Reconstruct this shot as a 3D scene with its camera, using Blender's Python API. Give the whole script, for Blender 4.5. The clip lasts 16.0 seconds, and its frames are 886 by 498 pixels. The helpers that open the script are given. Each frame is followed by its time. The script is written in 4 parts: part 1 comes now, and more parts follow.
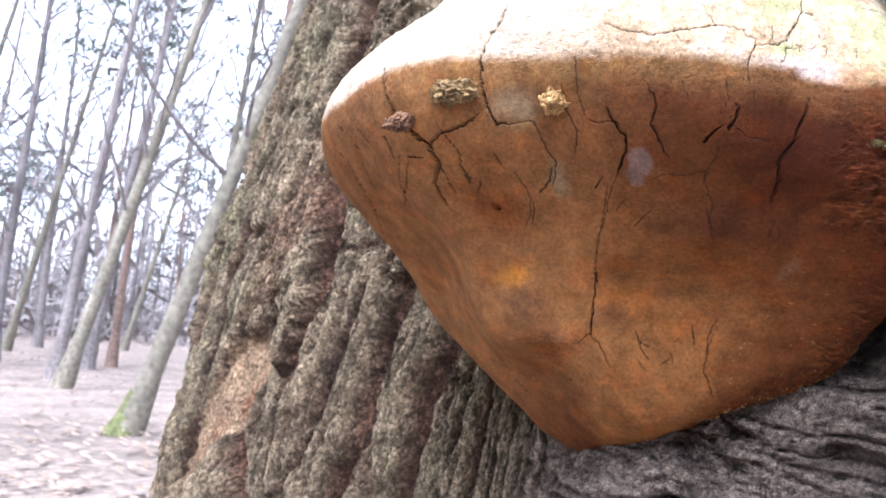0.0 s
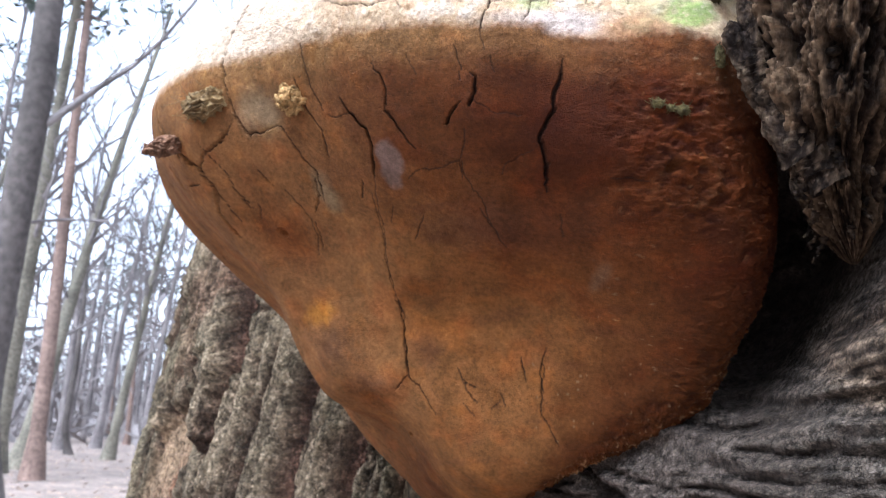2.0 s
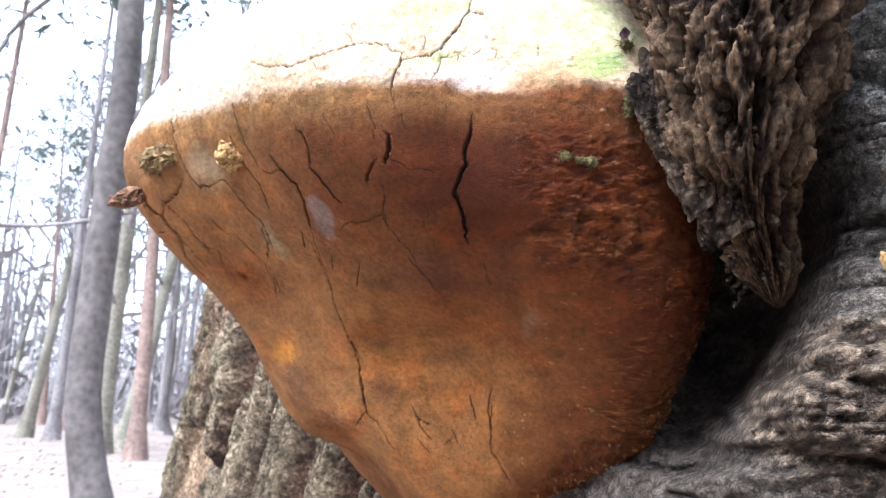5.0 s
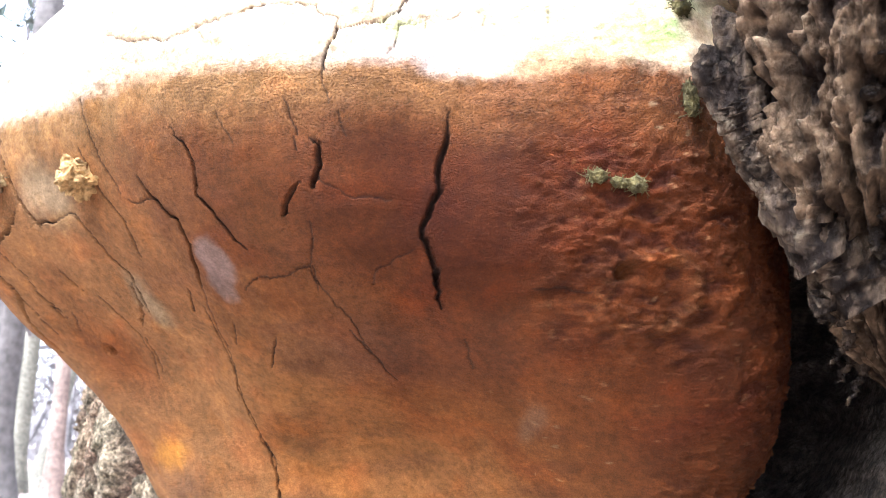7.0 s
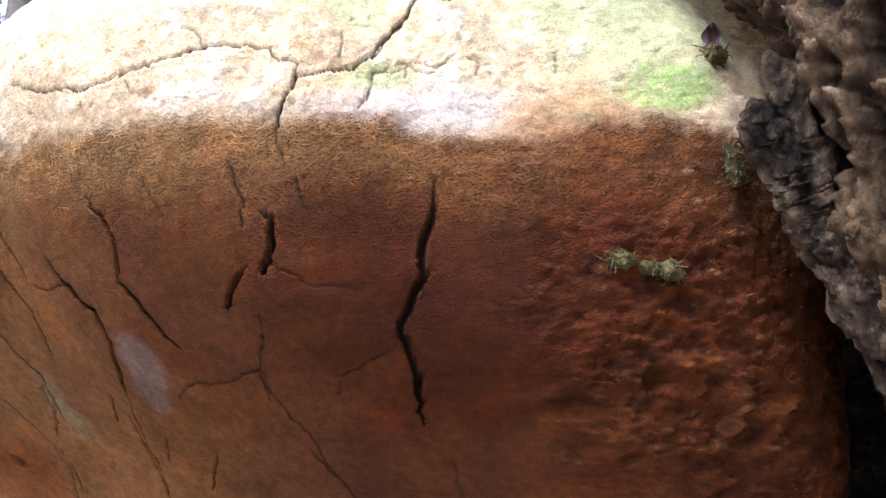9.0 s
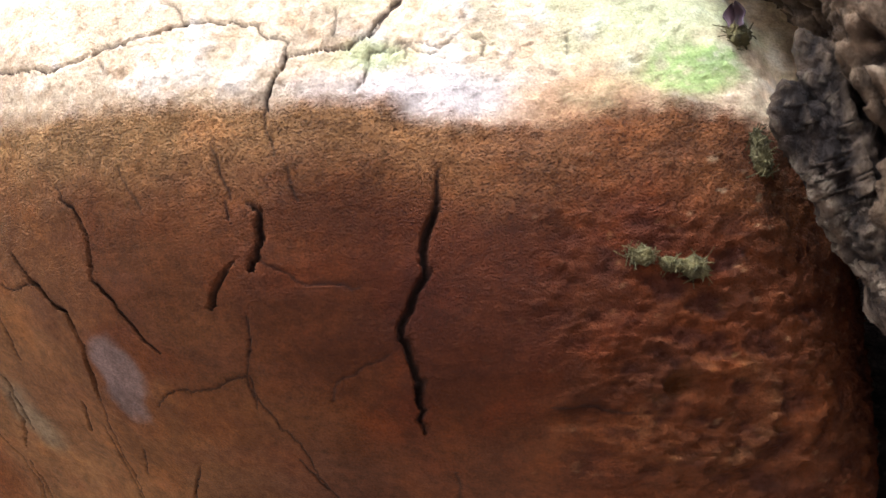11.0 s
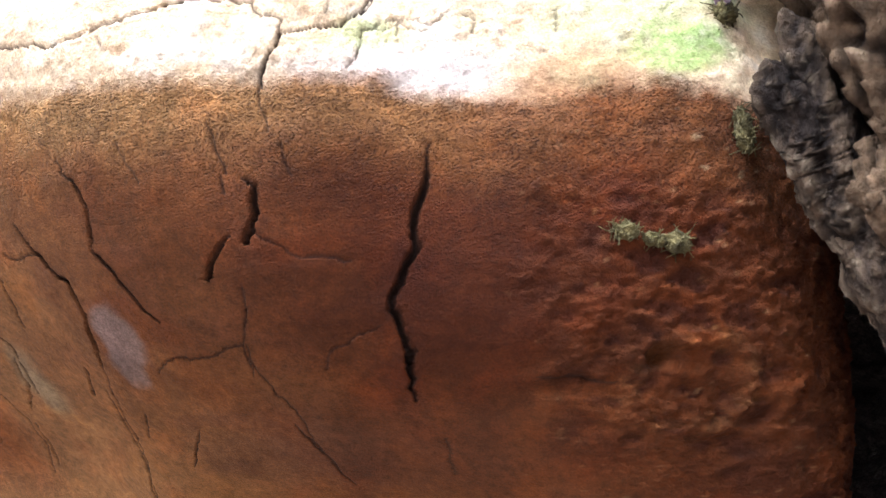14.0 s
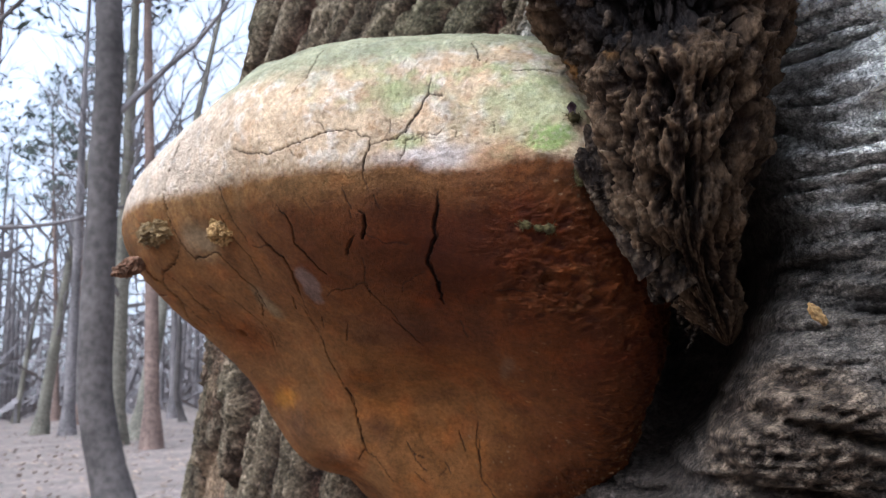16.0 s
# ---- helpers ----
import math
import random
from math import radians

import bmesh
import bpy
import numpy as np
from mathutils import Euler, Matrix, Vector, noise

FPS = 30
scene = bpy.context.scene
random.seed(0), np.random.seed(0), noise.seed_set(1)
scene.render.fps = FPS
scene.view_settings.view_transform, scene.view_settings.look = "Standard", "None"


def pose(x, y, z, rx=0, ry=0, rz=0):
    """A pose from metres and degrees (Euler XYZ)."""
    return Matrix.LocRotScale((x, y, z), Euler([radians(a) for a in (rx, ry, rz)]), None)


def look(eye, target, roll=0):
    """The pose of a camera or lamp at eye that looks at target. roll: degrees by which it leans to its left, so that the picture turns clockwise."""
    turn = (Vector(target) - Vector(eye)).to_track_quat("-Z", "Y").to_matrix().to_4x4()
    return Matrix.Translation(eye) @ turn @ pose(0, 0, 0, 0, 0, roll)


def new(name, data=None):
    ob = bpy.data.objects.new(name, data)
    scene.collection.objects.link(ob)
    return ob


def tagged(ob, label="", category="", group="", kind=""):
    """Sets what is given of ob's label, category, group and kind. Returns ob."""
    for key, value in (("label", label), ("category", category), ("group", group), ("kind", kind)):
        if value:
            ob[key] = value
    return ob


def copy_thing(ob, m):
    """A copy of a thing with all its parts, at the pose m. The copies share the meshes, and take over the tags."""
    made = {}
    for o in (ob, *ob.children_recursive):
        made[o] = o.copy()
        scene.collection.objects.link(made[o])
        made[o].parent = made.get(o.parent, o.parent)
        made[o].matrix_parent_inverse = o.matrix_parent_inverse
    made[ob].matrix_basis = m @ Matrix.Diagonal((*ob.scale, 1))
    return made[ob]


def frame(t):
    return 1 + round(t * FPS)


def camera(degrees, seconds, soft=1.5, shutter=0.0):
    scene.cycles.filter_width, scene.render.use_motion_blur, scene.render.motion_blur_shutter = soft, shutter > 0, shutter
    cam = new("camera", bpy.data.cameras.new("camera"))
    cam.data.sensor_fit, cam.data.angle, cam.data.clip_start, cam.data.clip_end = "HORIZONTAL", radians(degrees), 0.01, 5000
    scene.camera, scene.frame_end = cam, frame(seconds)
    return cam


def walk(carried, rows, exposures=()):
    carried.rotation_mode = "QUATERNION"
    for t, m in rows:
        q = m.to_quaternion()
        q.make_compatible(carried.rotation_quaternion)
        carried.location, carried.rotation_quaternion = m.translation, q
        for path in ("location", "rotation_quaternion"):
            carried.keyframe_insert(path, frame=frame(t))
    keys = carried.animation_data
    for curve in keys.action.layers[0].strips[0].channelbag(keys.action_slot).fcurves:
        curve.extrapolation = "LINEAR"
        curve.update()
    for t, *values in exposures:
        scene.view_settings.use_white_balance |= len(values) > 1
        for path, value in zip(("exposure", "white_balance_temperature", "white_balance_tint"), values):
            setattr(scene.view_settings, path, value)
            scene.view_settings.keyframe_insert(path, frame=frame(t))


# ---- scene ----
# ---- camera ----
cam = camera(52.0, 16.0, soft=1.0)
PATH = [
    (0, 0.0000, 0.0000, 1.3000, 95.91, -3.77, -0.39),
    (0.5, 0.0283, 0.0265, 1.2797, 99.93, -5.88, 1.61),
    (1, 0.0540, 0.0478, 1.2902, 102.72, -4.27, 4.47),
    (1.5, 0.0698, 0.0294, 1.2909, 100.84, -3.82, 5.52),
    (2, 0.1037, 0.0506, 1.2917, 101.27, -1.47, 10.31),
    (2.5, 0.1321, 0.0689, 1.3017, 100.39, -0.81, 15.56),
    (3, 0.1399, 0.0637, 1.3120, 99.09, 0.49, 14.29),
    (3.5, 0.1393, 0.0482, 1.3069, 99.36, -0.42, 14.79),
    (4, 0.1402, 0.0460, 1.3069, 99.82, -0.68, 15.47),
    (4.2, 0.1424, 0.0462, 1.3064, 100.10, -0.77, 15.91),
    (6.3, 0.1265, 0.0903, 1.3202, 99.09, 0.11, 13.78),
    (6.5, 0.1231, 0.1008, 1.3229, 99.24, 0.40, 12.97),
    (7, 0.1168, 0.1167, 1.3267, 101.39, 0.66, 11.44),
    (7.5, 0.1151, 0.1203, 1.3290, 102.82, 0.72, 10.89),
    (8, 0.1126, 0.1271, 1.3325, 104.16, 1.03, 10.21),
    (8.5, 0.1104, 0.1355, 1.3344, 105.09, 1.19, 9.55),
    (9, 0.1096, 0.1404, 1.3359, 105.47, 1.29, 9.18),
    (11.3, 0.1057, 0.1481, 1.3383, 105.50, 1.68, 7.91),
    (11.5, 0.1080, 0.1465, 1.3389, 105.55, 1.72, 8.18),
    (12, 0.1078, 0.1454, 1.3389, 104.77, 1.85, 8.69),
    (12.5, 0.1066, 0.1458, 1.3378, 104.15, 1.53, 9.11),
    (13, 0.1069, 0.1457, 1.3380, 103.34, 1.61, 9.25),
    (13.5, 0.1070, 0.1451, 1.3377, 103.13, 1.40, 8.94),
    (14, 0.1077, 0.1453, 1.3382, 103.03, 1.42, 8.10),
    (14.5, 0.1074, 0.1459, 1.3385, 102.97, 1.83, 8.32),
    (15, 0.1286, 0.0959, 1.3288, 102.78, 0.88, 13.24),
    (15.5, 0.1415, 0.0546, 1.3294, 99.09, 1.89, 14.94),
    (16, 0.1527, 0.0308, 1.3279, 97.71, 3.52, 16.36),
]
EXPOSURE = [(0, 0.18), (0.5, -0.15), (1, -0.2), (1.5, -0.45), (2, -0.05), (2.5, 0.42), (3, 0.55), (3.5, 0.6), (4.2, 0.6), (6.3, 0.3), (6.5, 0.35), (7, 1.22), (7.5, 1.12), (8, 0.82), (8.5, 0.3), (9, 0.12), (11.5, 0.2), (12.5, 0.15), (13, 0.25), (14, 0.5), (14.5, 0.5), (15, 0.52), (15.5, -0.3), (16, -0.8)]
walk(cam, [(t, pose(x, y, z, rx, ry, rz)) for t, x, y, z, rx, ry, rz in PATH], [(t, stops, 5500 if t < 0.7 else 5400 if t < 5 else 5480 if t < 15.2 else 5400, 15 if t < 0.3 else 10) for t, stops in EXPOSURE])
cam.data.dof.use_dof = True
cam.data.dof.focus_distance = 0.14
cam.data.dof.aperture_fstop = 80.0

# ---- light: a bright, hazy winter sky with a soft sun high on the left ----
SUN_FROM = Vector((-0.24, -0.50, 0.83)).normalized()
world = bpy.data.worlds.new("sky")
scene.world = world
world.use_nodes = True
wn, wl = world.node_tree.nodes, world.node_tree.links
sky = wn.new("ShaderNodeTexSky")
sky.sky_type, sky.sun_disc = "NISHITA", False
sky.sun_elevation = math.asin(SUN_FROM.z)
sky.sun_rotation = math.atan2(SUN_FROM.x, SUN_FROM.y)
sky.dust_density, sky.air_density = 4.0, 0.8
pale = wn.new("ShaderNodeHueSaturation")
pale.inputs["Saturation"].default_value = 0.28
pale.inputs["Value"].default_value = 5.6
wl.new(sky.outputs[0], pale.inputs["Color"])
wl.new(pale.outputs[0], wn["Background"].inputs["Color"])
wn["Background"].inputs["Strength"].default_value = 0.15
sun = new("sun", bpy.data.lights.new("sun", "SUN"))
sun.data.energy, sun.data.angle, sun.data.color = 2.3, radians(26), (1.0, 0.97, 0.93)
sun.matrix_world = look((0, 0, 30), Vector((0, 0, 30)) - SUN_FROM)


# ---- noise and mesh helpers ----
def vnoise(p, seed=0):
    """Smooth gradient noise, about -1..1, for an (n, 3) array."""
    p = np.asarray(p, float)
    i = np.floor(p).astype(np.int64)
    f = p - i
    w = f * f * f * (f * (f * 6 - 15) + 10)
    out = np.zeros(len(p))
    for dx in (0, 1):
        for dy in (0, 1):
            for dz in (0, 1):
                h = (i[:, 0] + dx) * 374761393 + (i[:, 1] + dy) * 668265263 + (i[:, 2] + dz) * 1274126177 + seed * 97531
                h = ((h ^ (h >> 13)) * 1103515245) & 0x7FFFFFFF
                h = ((h ^ (h >> 15)) * 12345679) & 0x7FFFFFFF
                h = h ^ (h >> 11)
                v = ((h & 255) / 127.5 - 1) * (f[:, 0] - dx) + ((h >> 8 & 255) / 127.5 - 1) * (f[:, 1] - dy) + ((h >> 16 & 255) / 127.5 - 1) * (f[:, 2] - dz)
                out += v * (w[:, 0] if dx else 1 - w[:, 0]) * (w[:, 1] if dy else 1 - w[:, 1]) * (w[:, 2] if dz else 1 - w[:, 2])
    return out * 1.5


def fbm(p, octaves=3, seed=0):
    total, amp, out = 0.0, 1.0, 0.0
    for n in range(octaves):
        out = out + amp * vnoise(np.asarray(p) * 2.03**n, seed + n)
        total, amp = total + amp, amp * 0.5
    return out / total


def strips(u, v, wide, tall, seed=0):
    """Long plates side by side along v, each broken off at heights of its own: how far a place is from the furrows (0 to 1), and a random number for each piece."""
    def lot(n):
        h = ((n * 374761393 + seed * 97531) ^ (n >> 7)) & 0x7FFFFFFF
        h = ((h ^ (h >> 13)) * 1103515245) & 0x7FFFFFFF
        return (((h ^ (h >> 15)) * 12345679 & 0x7FFFFFFF) >> 8 & 1023) / 1023
    ph = u / wide + 0.95 * vnoise(np.stack([u / (2.6 * wide), v / (0.9 * tall), 0 * u + 0.5], -1), seed)
    i = np.floor(ph).astype(np.int64)
    f = ph - i
    h = v / tall + 7.3 * lot(i) + 0.3 * (f - 0.5) * (lot(i + 57) - 0.5) + 0.18 * vnoise(np.stack([u / (0.5 * wide), v / tall, 0 * u + 2.5], -1), seed + 1)
    j = np.floor(h).astype(np.int64)
    g = h - j
    side = np.minimum(step(0, 0.10 + 0.25 * lot(i + 19), f), step(1, 0.90 - 0.25 * lot(i + 31), f))
    ends = np.minimum(step(0, 0.045, g), step(1, 0.955, g))
    return side * (0.6 + 0.4 * ends), lot(i * 131 + j)


def ridge(p, octaves=3, seed=0):
    """Sharp crests: 0 in the valleys, 1 on the crests."""
    total, amp, out = 0.0, 1.0, 0.0
    for n in range(octaves):
        out = out + amp * (1 - np.abs(vnoise(np.asarray(p) * 2.03**n, seed + n)) * 1.7).clip(0, 1)
        total, amp = total + amp, amp * 0.5
    return out / total


def step(a, b, x):
    s = ((np.asarray(x, float) - a) / (b - a)).clip(0, 1)
    return s * s * (3 - 2 * s)


def mix(a, b, k):
    return a + (np.asarray(b) - a) * np.asarray(k)[..., None]


def mesh_from(name, verts, faces, mats, colours=None, smooth=True, extra=None):
    me = bpy.data.meshes.new(name)
    verts, faces = np.asarray(verts, np.float32), np.asarray(faces, np.int32)
    k = faces.shape[1]
    me.vertices.add(len(verts))
    me.vertices.foreach_set("co", verts.ravel())
    me.loops.add(faces.size)
    me.loops.foreach_set("vertex_index", faces.ravel())
    me.polygons.add(len(faces))
    me.polygons.foreach_set("loop_start", np.arange(0, faces.size, k, dtype=np.int32))
    me.polygons.foreach_set("use_smooth", np.full(len(faces), smooth))
    me.update(calc_edges=True)
    me.validate()
    if colours is not None:
        layer = me.color_attributes.new("tint", "FLOAT_COLOR", "POINT")
        layer.data.foreach_set("color", np.c_[np.asarray(colours, np.float32).clip(0, 1), np.ones(len(verts), np.float32)].ravel())
    for key, values in (extra or {}).items():
        layer = me.attributes.new(key, "FLOAT", "POINT")
        layer.data.foreach_set("value", np.asarray(values, np.float32))
    for m in mats if isinstance(mats, (list, tuple)) else [mats]:
        me.materials.append(m)
    return me


def grid_faces(rows, cols, wrap=False):
    a = np.arange(rows * cols).reshape(rows, cols)
    b = np.roll(a, -1, 1) if wrap else a[:, 1:]
    c = a if wrap else a[:, :-1]
    return np.stack([c[:-1], b[:-1], b[1:], c[1:]], -1).reshape(-1, 4)


def under(name, mesh, parent, label=""):
    ob = new(name, mesh)
    ob.parent = parent
    return tagged(ob, label)


def tube(path, radii, sides=6, start_angle=0.0):
    """Verts and quad faces of a tube along a path."""
    path, radii = np.asarray(path, float), np.asarray(radii, float)
    way = np.gradient(path, axis=0)
    way /= np.linalg.norm(way, axis=1)[:, None] + 1e-12
    side = np.cross(way, np.where(np.abs(way[:, 2:3]) > 0.9, [1.0, 0, 0], [0, 0, 1.0]))
    side /= np.linalg.norm(side, axis=1)[:, None] + 1e-12
    other = np.cross(way, side)
    a = np.linspace(0, 2 * np.pi, sides, endpoint=False) + start_angle
    ring = np.cos(a)[None, :, None] * side[:, None] + np.sin(a)[None, :, None] * other[:, None]
    return (path[:, None] + ring * radii[:, None, None]).reshape(-1, 3), grid_faces(len(path), sides, True)


def joined(pieces):
    verts, faces, n = [], [], 0
    for v, q in pieces:
        verts.append(v)
        faces.append(q + n)
        n += len(v)
    return np.concatenate(verts), np.concatenate(faces)


# ---- materials ----
def material(name, colour=None, rough=0.85, grain=(400.0, 0.35), stain=(40.0, 0.25), bump=(600.0, 0.3, 0.0005), pores=0.0, spec=0.3, stretch=1.0, fine=None):
    """A surface whose colour is either plain or the mesh's tint, varied at two scales, with a fine relief."""
    m = bpy.data.materials.new(name)
    m.use_nodes = True
    n, l = m.node_tree.nodes, m.node_tree.links
    b = n["Principled BSDF"]
    b.inputs["Roughness"].default_value = rough
    b.inputs["Specular IOR Level"].default_value = spec
    if colour is None:
        base = n.new("ShaderNodeAttribute")
        base.attribute_name = "tint"
        out = base.outputs["Color"]
    else:
        base = n.new("ShaderNodeRGB")
        base.outputs[0].default_value = (*colour, 1)
        out = base.outputs[0]
    where = n.new("ShaderNodeTexCoord").outputs["Object"]
    if stretch != 1:
        longer = n.new("ShaderNodeMapping")
        longer.inputs["Scale"].default_value = (1, 1, 1 / stretch)
        l.new(where, longer.inputs["Vector"])
        where = longer.outputs[0]
    for scale, amount in (grain, stain) + ((fine,) if fine else ()):
        t = n.new("ShaderNodeTexNoise")
        t.inputs["Scale"].default_value, t.inputs["Detail"].default_value = scale, 5
        l.new(where, t.inputs["Vector"])
        span = n.new("ShaderNodeMapRange")
        span.inputs["From Min"].default_value, span.inputs["From Max"].default_value = 0.3, 0.7
        span.inputs["To Min"].default_value, span.inputs["To Max"].default_value = 1 - amount, 1 + amount
        l.new(t.outputs["Fac"], span.inputs["Value"])
        mul = n.new("ShaderNodeMix")
        mul.data_type, mul.blend_type = "RGBA", "MULTIPLY"
        mul.inputs["Factor"].default_value = 1
        l.new(out, mul.inputs[6])
        l.new(span.outputs[0], mul.inputs[7])
        out = mul.outputs[2]
    l.new(out, b.inputs["Base Color"])
    scale, strength, height = bump
    t = n.new("ShaderNodeTexNoise")
    t.inputs["Scale"].default_value, t.inputs["Detail"].default_value, t.inputs["Roughness"].default_value = scale, 6, 0.65
    l.new(where, t.inputs["Vector"])
    up = n.new("ShaderNodeBump")
    up.inputs["Strength"].default_value, up.inputs["Distance"].default_value = strength, height
    l.new(t.outputs["Fac"], up.inputs["Height"])
    if pores:
        v = n.new("ShaderNodeTexVoronoi")
        v.inputs["Scale"].default_value = pores
        l.new(where, v.inputs["Vector"])
        where_pores = n.new("ShaderNodeAttribute")
        where_pores.attribute_name = "pores"
        span = n.new("ShaderNodeMapRange")
        span.inputs["From Min"].default_value, span.inputs["From Max"].default_value = 0.1, 0.55
        l.new(v.outputs["Distance"], span.inputs["Value"])
        up2 = n.new("ShaderNodeBump")
        up2.inputs["Distance"].default_value = 0.00022
        l.new(where_pores.outputs["Fac"], up2.inputs["Strength"])
        l.new(span.outputs[0], up2.inputs["Height"])
        l.new(up.outputs[0], up2.inputs["Normal"])
        up = up2
        hole = n.new("ShaderNodeMapRange")
        hole.inputs["From Min"].default_value, hole.inputs["From Max"].default_value = 0.10, 0.60
        hole.inputs["To Min"].default_value, hole.inputs["To Max"].default_value = 0.90, 1.07
        l.new(v.outputs["Distance"], hole.inputs["Value"])
        mul = n.new("ShaderNodeMix")
        mul.data_type, mul.blend_type = "RGBA", "MULTIPLY"
        l.new(where_pores.outputs["Fac"], mul.inputs["Factor"])
        l.new(out, mul.inputs[6])
        l.new(hole.outputs[0], mul.inputs[7])
        l.new(mul.outputs[2], b.inputs["Base Color"])
    l.new(up.outputs[0], b.inputs["Normal"])
    return m


M_FUNGUS = material("fungus_flesh", rough=0.86, spec=0.14, grain=(800, 0.22), stain=(130, 0.25), bump=(1900, 0.75, 0.0008), pores=3500, fine=(3600, 0.22))


def bark_material(name):
    """Fibrous bark: creases that follow the mesh's own grain (across, along), dark at their bottom, with grit between."""
    m = material(name, rough=0.95, grain=(500, 0.55), stain=(70, 0.35), bump=(600, 1.0, 0.003), spec=0.15)
    n, l = m.node_tree.nodes, m.node_tree.links
    b = n["Principled BSDF"]
    colour, normal = b.inputs["Base Color"].links[0].from_socket, b.inputs["Normal"].links[0].from_socket
    crease = n.new("ShaderNodeAttribute")
    crease.attribute_name = "crease"
    across, along, grain = n.new("ShaderNodeAttribute"), n.new("ShaderNodeAttribute"), n.new("ShaderNodeCombineXYZ")
    across.attribute_name, along.attribute_name = "across", "along"
    l.new(across.outputs["Fac"], grain.inputs[0])
    l.new(along.outputs["Fac"], grain.inputs[1])
    for scale, thin, dark, deep in ((60.0, 0.030, 0.45, 0.0050), (170.0, 0.045, 0.50, 0.0038), (480.0, 0.06, 0.50, 0.0020), (1300.0, 0.09, 0.55, 0.0009)):
        t = n.new("ShaderNodeTexNoise")
        t.inputs["Scale"].default_value, t.inputs["Detail"].default_value, t.inputs["Roughness"].default_value = scale, 4, 0.6
        l.new(grain.outputs[0], t.inputs["Vector"])
        less, size, wide = n.new("ShaderNodeMath"), n.new("ShaderNodeMath"), n.new("ShaderNodeMapRange")
        less.operation, size.operation = "SUBTRACT", "ABSOLUTE"
        less.inputs[1].default_value = 0.5
        wide.inputs["From Max"].default_value = thin
        l.new(t.outputs["Fac"], less.inputs[0])
        l.new(less.outputs[0], size.inputs[0])
        l.new(size.outputs[0], wide.inputs["Value"])
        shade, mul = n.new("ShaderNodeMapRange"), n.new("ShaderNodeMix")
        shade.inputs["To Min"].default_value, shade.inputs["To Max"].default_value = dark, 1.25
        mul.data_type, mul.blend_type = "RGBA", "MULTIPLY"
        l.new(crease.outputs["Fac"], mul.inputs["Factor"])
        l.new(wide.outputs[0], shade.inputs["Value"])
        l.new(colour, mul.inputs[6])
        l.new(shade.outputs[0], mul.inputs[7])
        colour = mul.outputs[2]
        up = n.new("ShaderNodeBump")
        up.inputs["Distance"].default_value = deep
        l.new(crease.outputs["Fac"], up.inputs["Strength"])
        l.new(wide.outputs[0], up.inputs["Height"])
        l.new(normal, up.inputs["Normal"])
        normal = up.outputs[0]
    # scaly grit: small flakes with dark joints between
    where = n.new("ShaderNodeTexCoord").outputs["Object"]
    for scale, thin, dark, light, deep in ((330.0, 0.07, 0.60, 1.12, 0.0009), (900.0, 0.16, 0.55, 1.25, 0.0006)):
        warp, push, cell, wide, mul = n.new("ShaderNodeTexNoise"), n.new("ShaderNodeVectorMath"), n.new("ShaderNodeTexVoronoi"), n.new("ShaderNodeMapRange"), n.new("ShaderNodeMix")
        warp.inputs["Scale"].default_value, warp.inputs["Detail"].default_value = scale * 0.8, 3
        push.operation = "MULTIPLY_ADD"
        push.inputs[1].default_value = (1.6 / scale,) * 3
        cell.feature = "DISTANCE_TO_EDGE"
        cell.inputs["Scale"].default_value = scale
        wide.inputs["From Max"].default_value = thin
        wide.inputs["To Min"].default_value, wide.inputs["To Max"].default_value = dark, light
        mul.data_type, mul.blend_type = "RGBA", "MULTIPLY"
        mul.inputs["Factor"].default_value = 0.8
        l.new(where, warp.inputs["Vector"])
        l.new(warp.outputs["Color"], push.inputs[0])
        l.new(where, push.inputs[2])
        l.new(push.outputs[0], cell.inputs["Vector"])
        l.new(cell.outputs["Distance"], wide.inputs["Value"])
        l.new(colour, mul.inputs[6])
        l.new(wide.outputs[0], mul.inputs[7])
        colour = mul.outputs[2]
        up = n.new("ShaderNodeBump")
        up.inputs["Strength"].default_value, up.inputs["Distance"].default_value = 0.8, deep
        l.new(wide.outputs[0], up.inputs["Height"])
        l.new(normal, up.inputs["Normal"])
        normal = up.outputs[0]
    l.new(colour, b.inputs["Base Color"])
    l.new(normal, b.inputs["Normal"])
    return m


M_BARK = bark_material("bark")

M_DEAD = material("rotten_wood", rough=1.0, grain=(700, 0.6), stain=(60, 0.4), bump=(800, 1.0, 0.003), stretch=2.0, spec=0.1)
M_MOSS = material("moss", (0.078, 0.062, 0.022), 0.95, (900, 0.5), (200, 0.4), (1500, 0.6, 0.001))
M_OLIVE = material("dry_moss", (0.19, 0.125, 0.055), 0.95, (900, 0.5), (200, 0.4), (1500, 0.6, 0.001))
M_CRUMB = material("insect_frass", (0.34, 0.205, 0.08), 0.95, (1200, 0.4), (300, 0.3), (1800, 0.6, 0.0008))
M_REDCRUMB = material("red_frass", (0.16, 0.085, 0.05), 0.95, (1200, 0.4), (300, 0.3), (1800, 0.6, 0.0008))
M_SCRAP = material("leaf_scrap", (0.055, 0.030, 0.034), 0.6, (900, 0.4), (200, 0.3), (900, 0.3, 0.0003))
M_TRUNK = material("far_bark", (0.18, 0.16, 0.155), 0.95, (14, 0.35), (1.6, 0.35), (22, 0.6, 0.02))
M_GREEN = material("green_moss", (0.12, 0.13, 0.055), 0.95, (60, 0.5), (9, 0.35), (90, 0.8, 0.01))
M_DARK = material("dark_bark", (0.095, 0.082, 0.075), 0.95, (14, 0.35), (1.6, 0.35), (22, 0.6, 0.02))
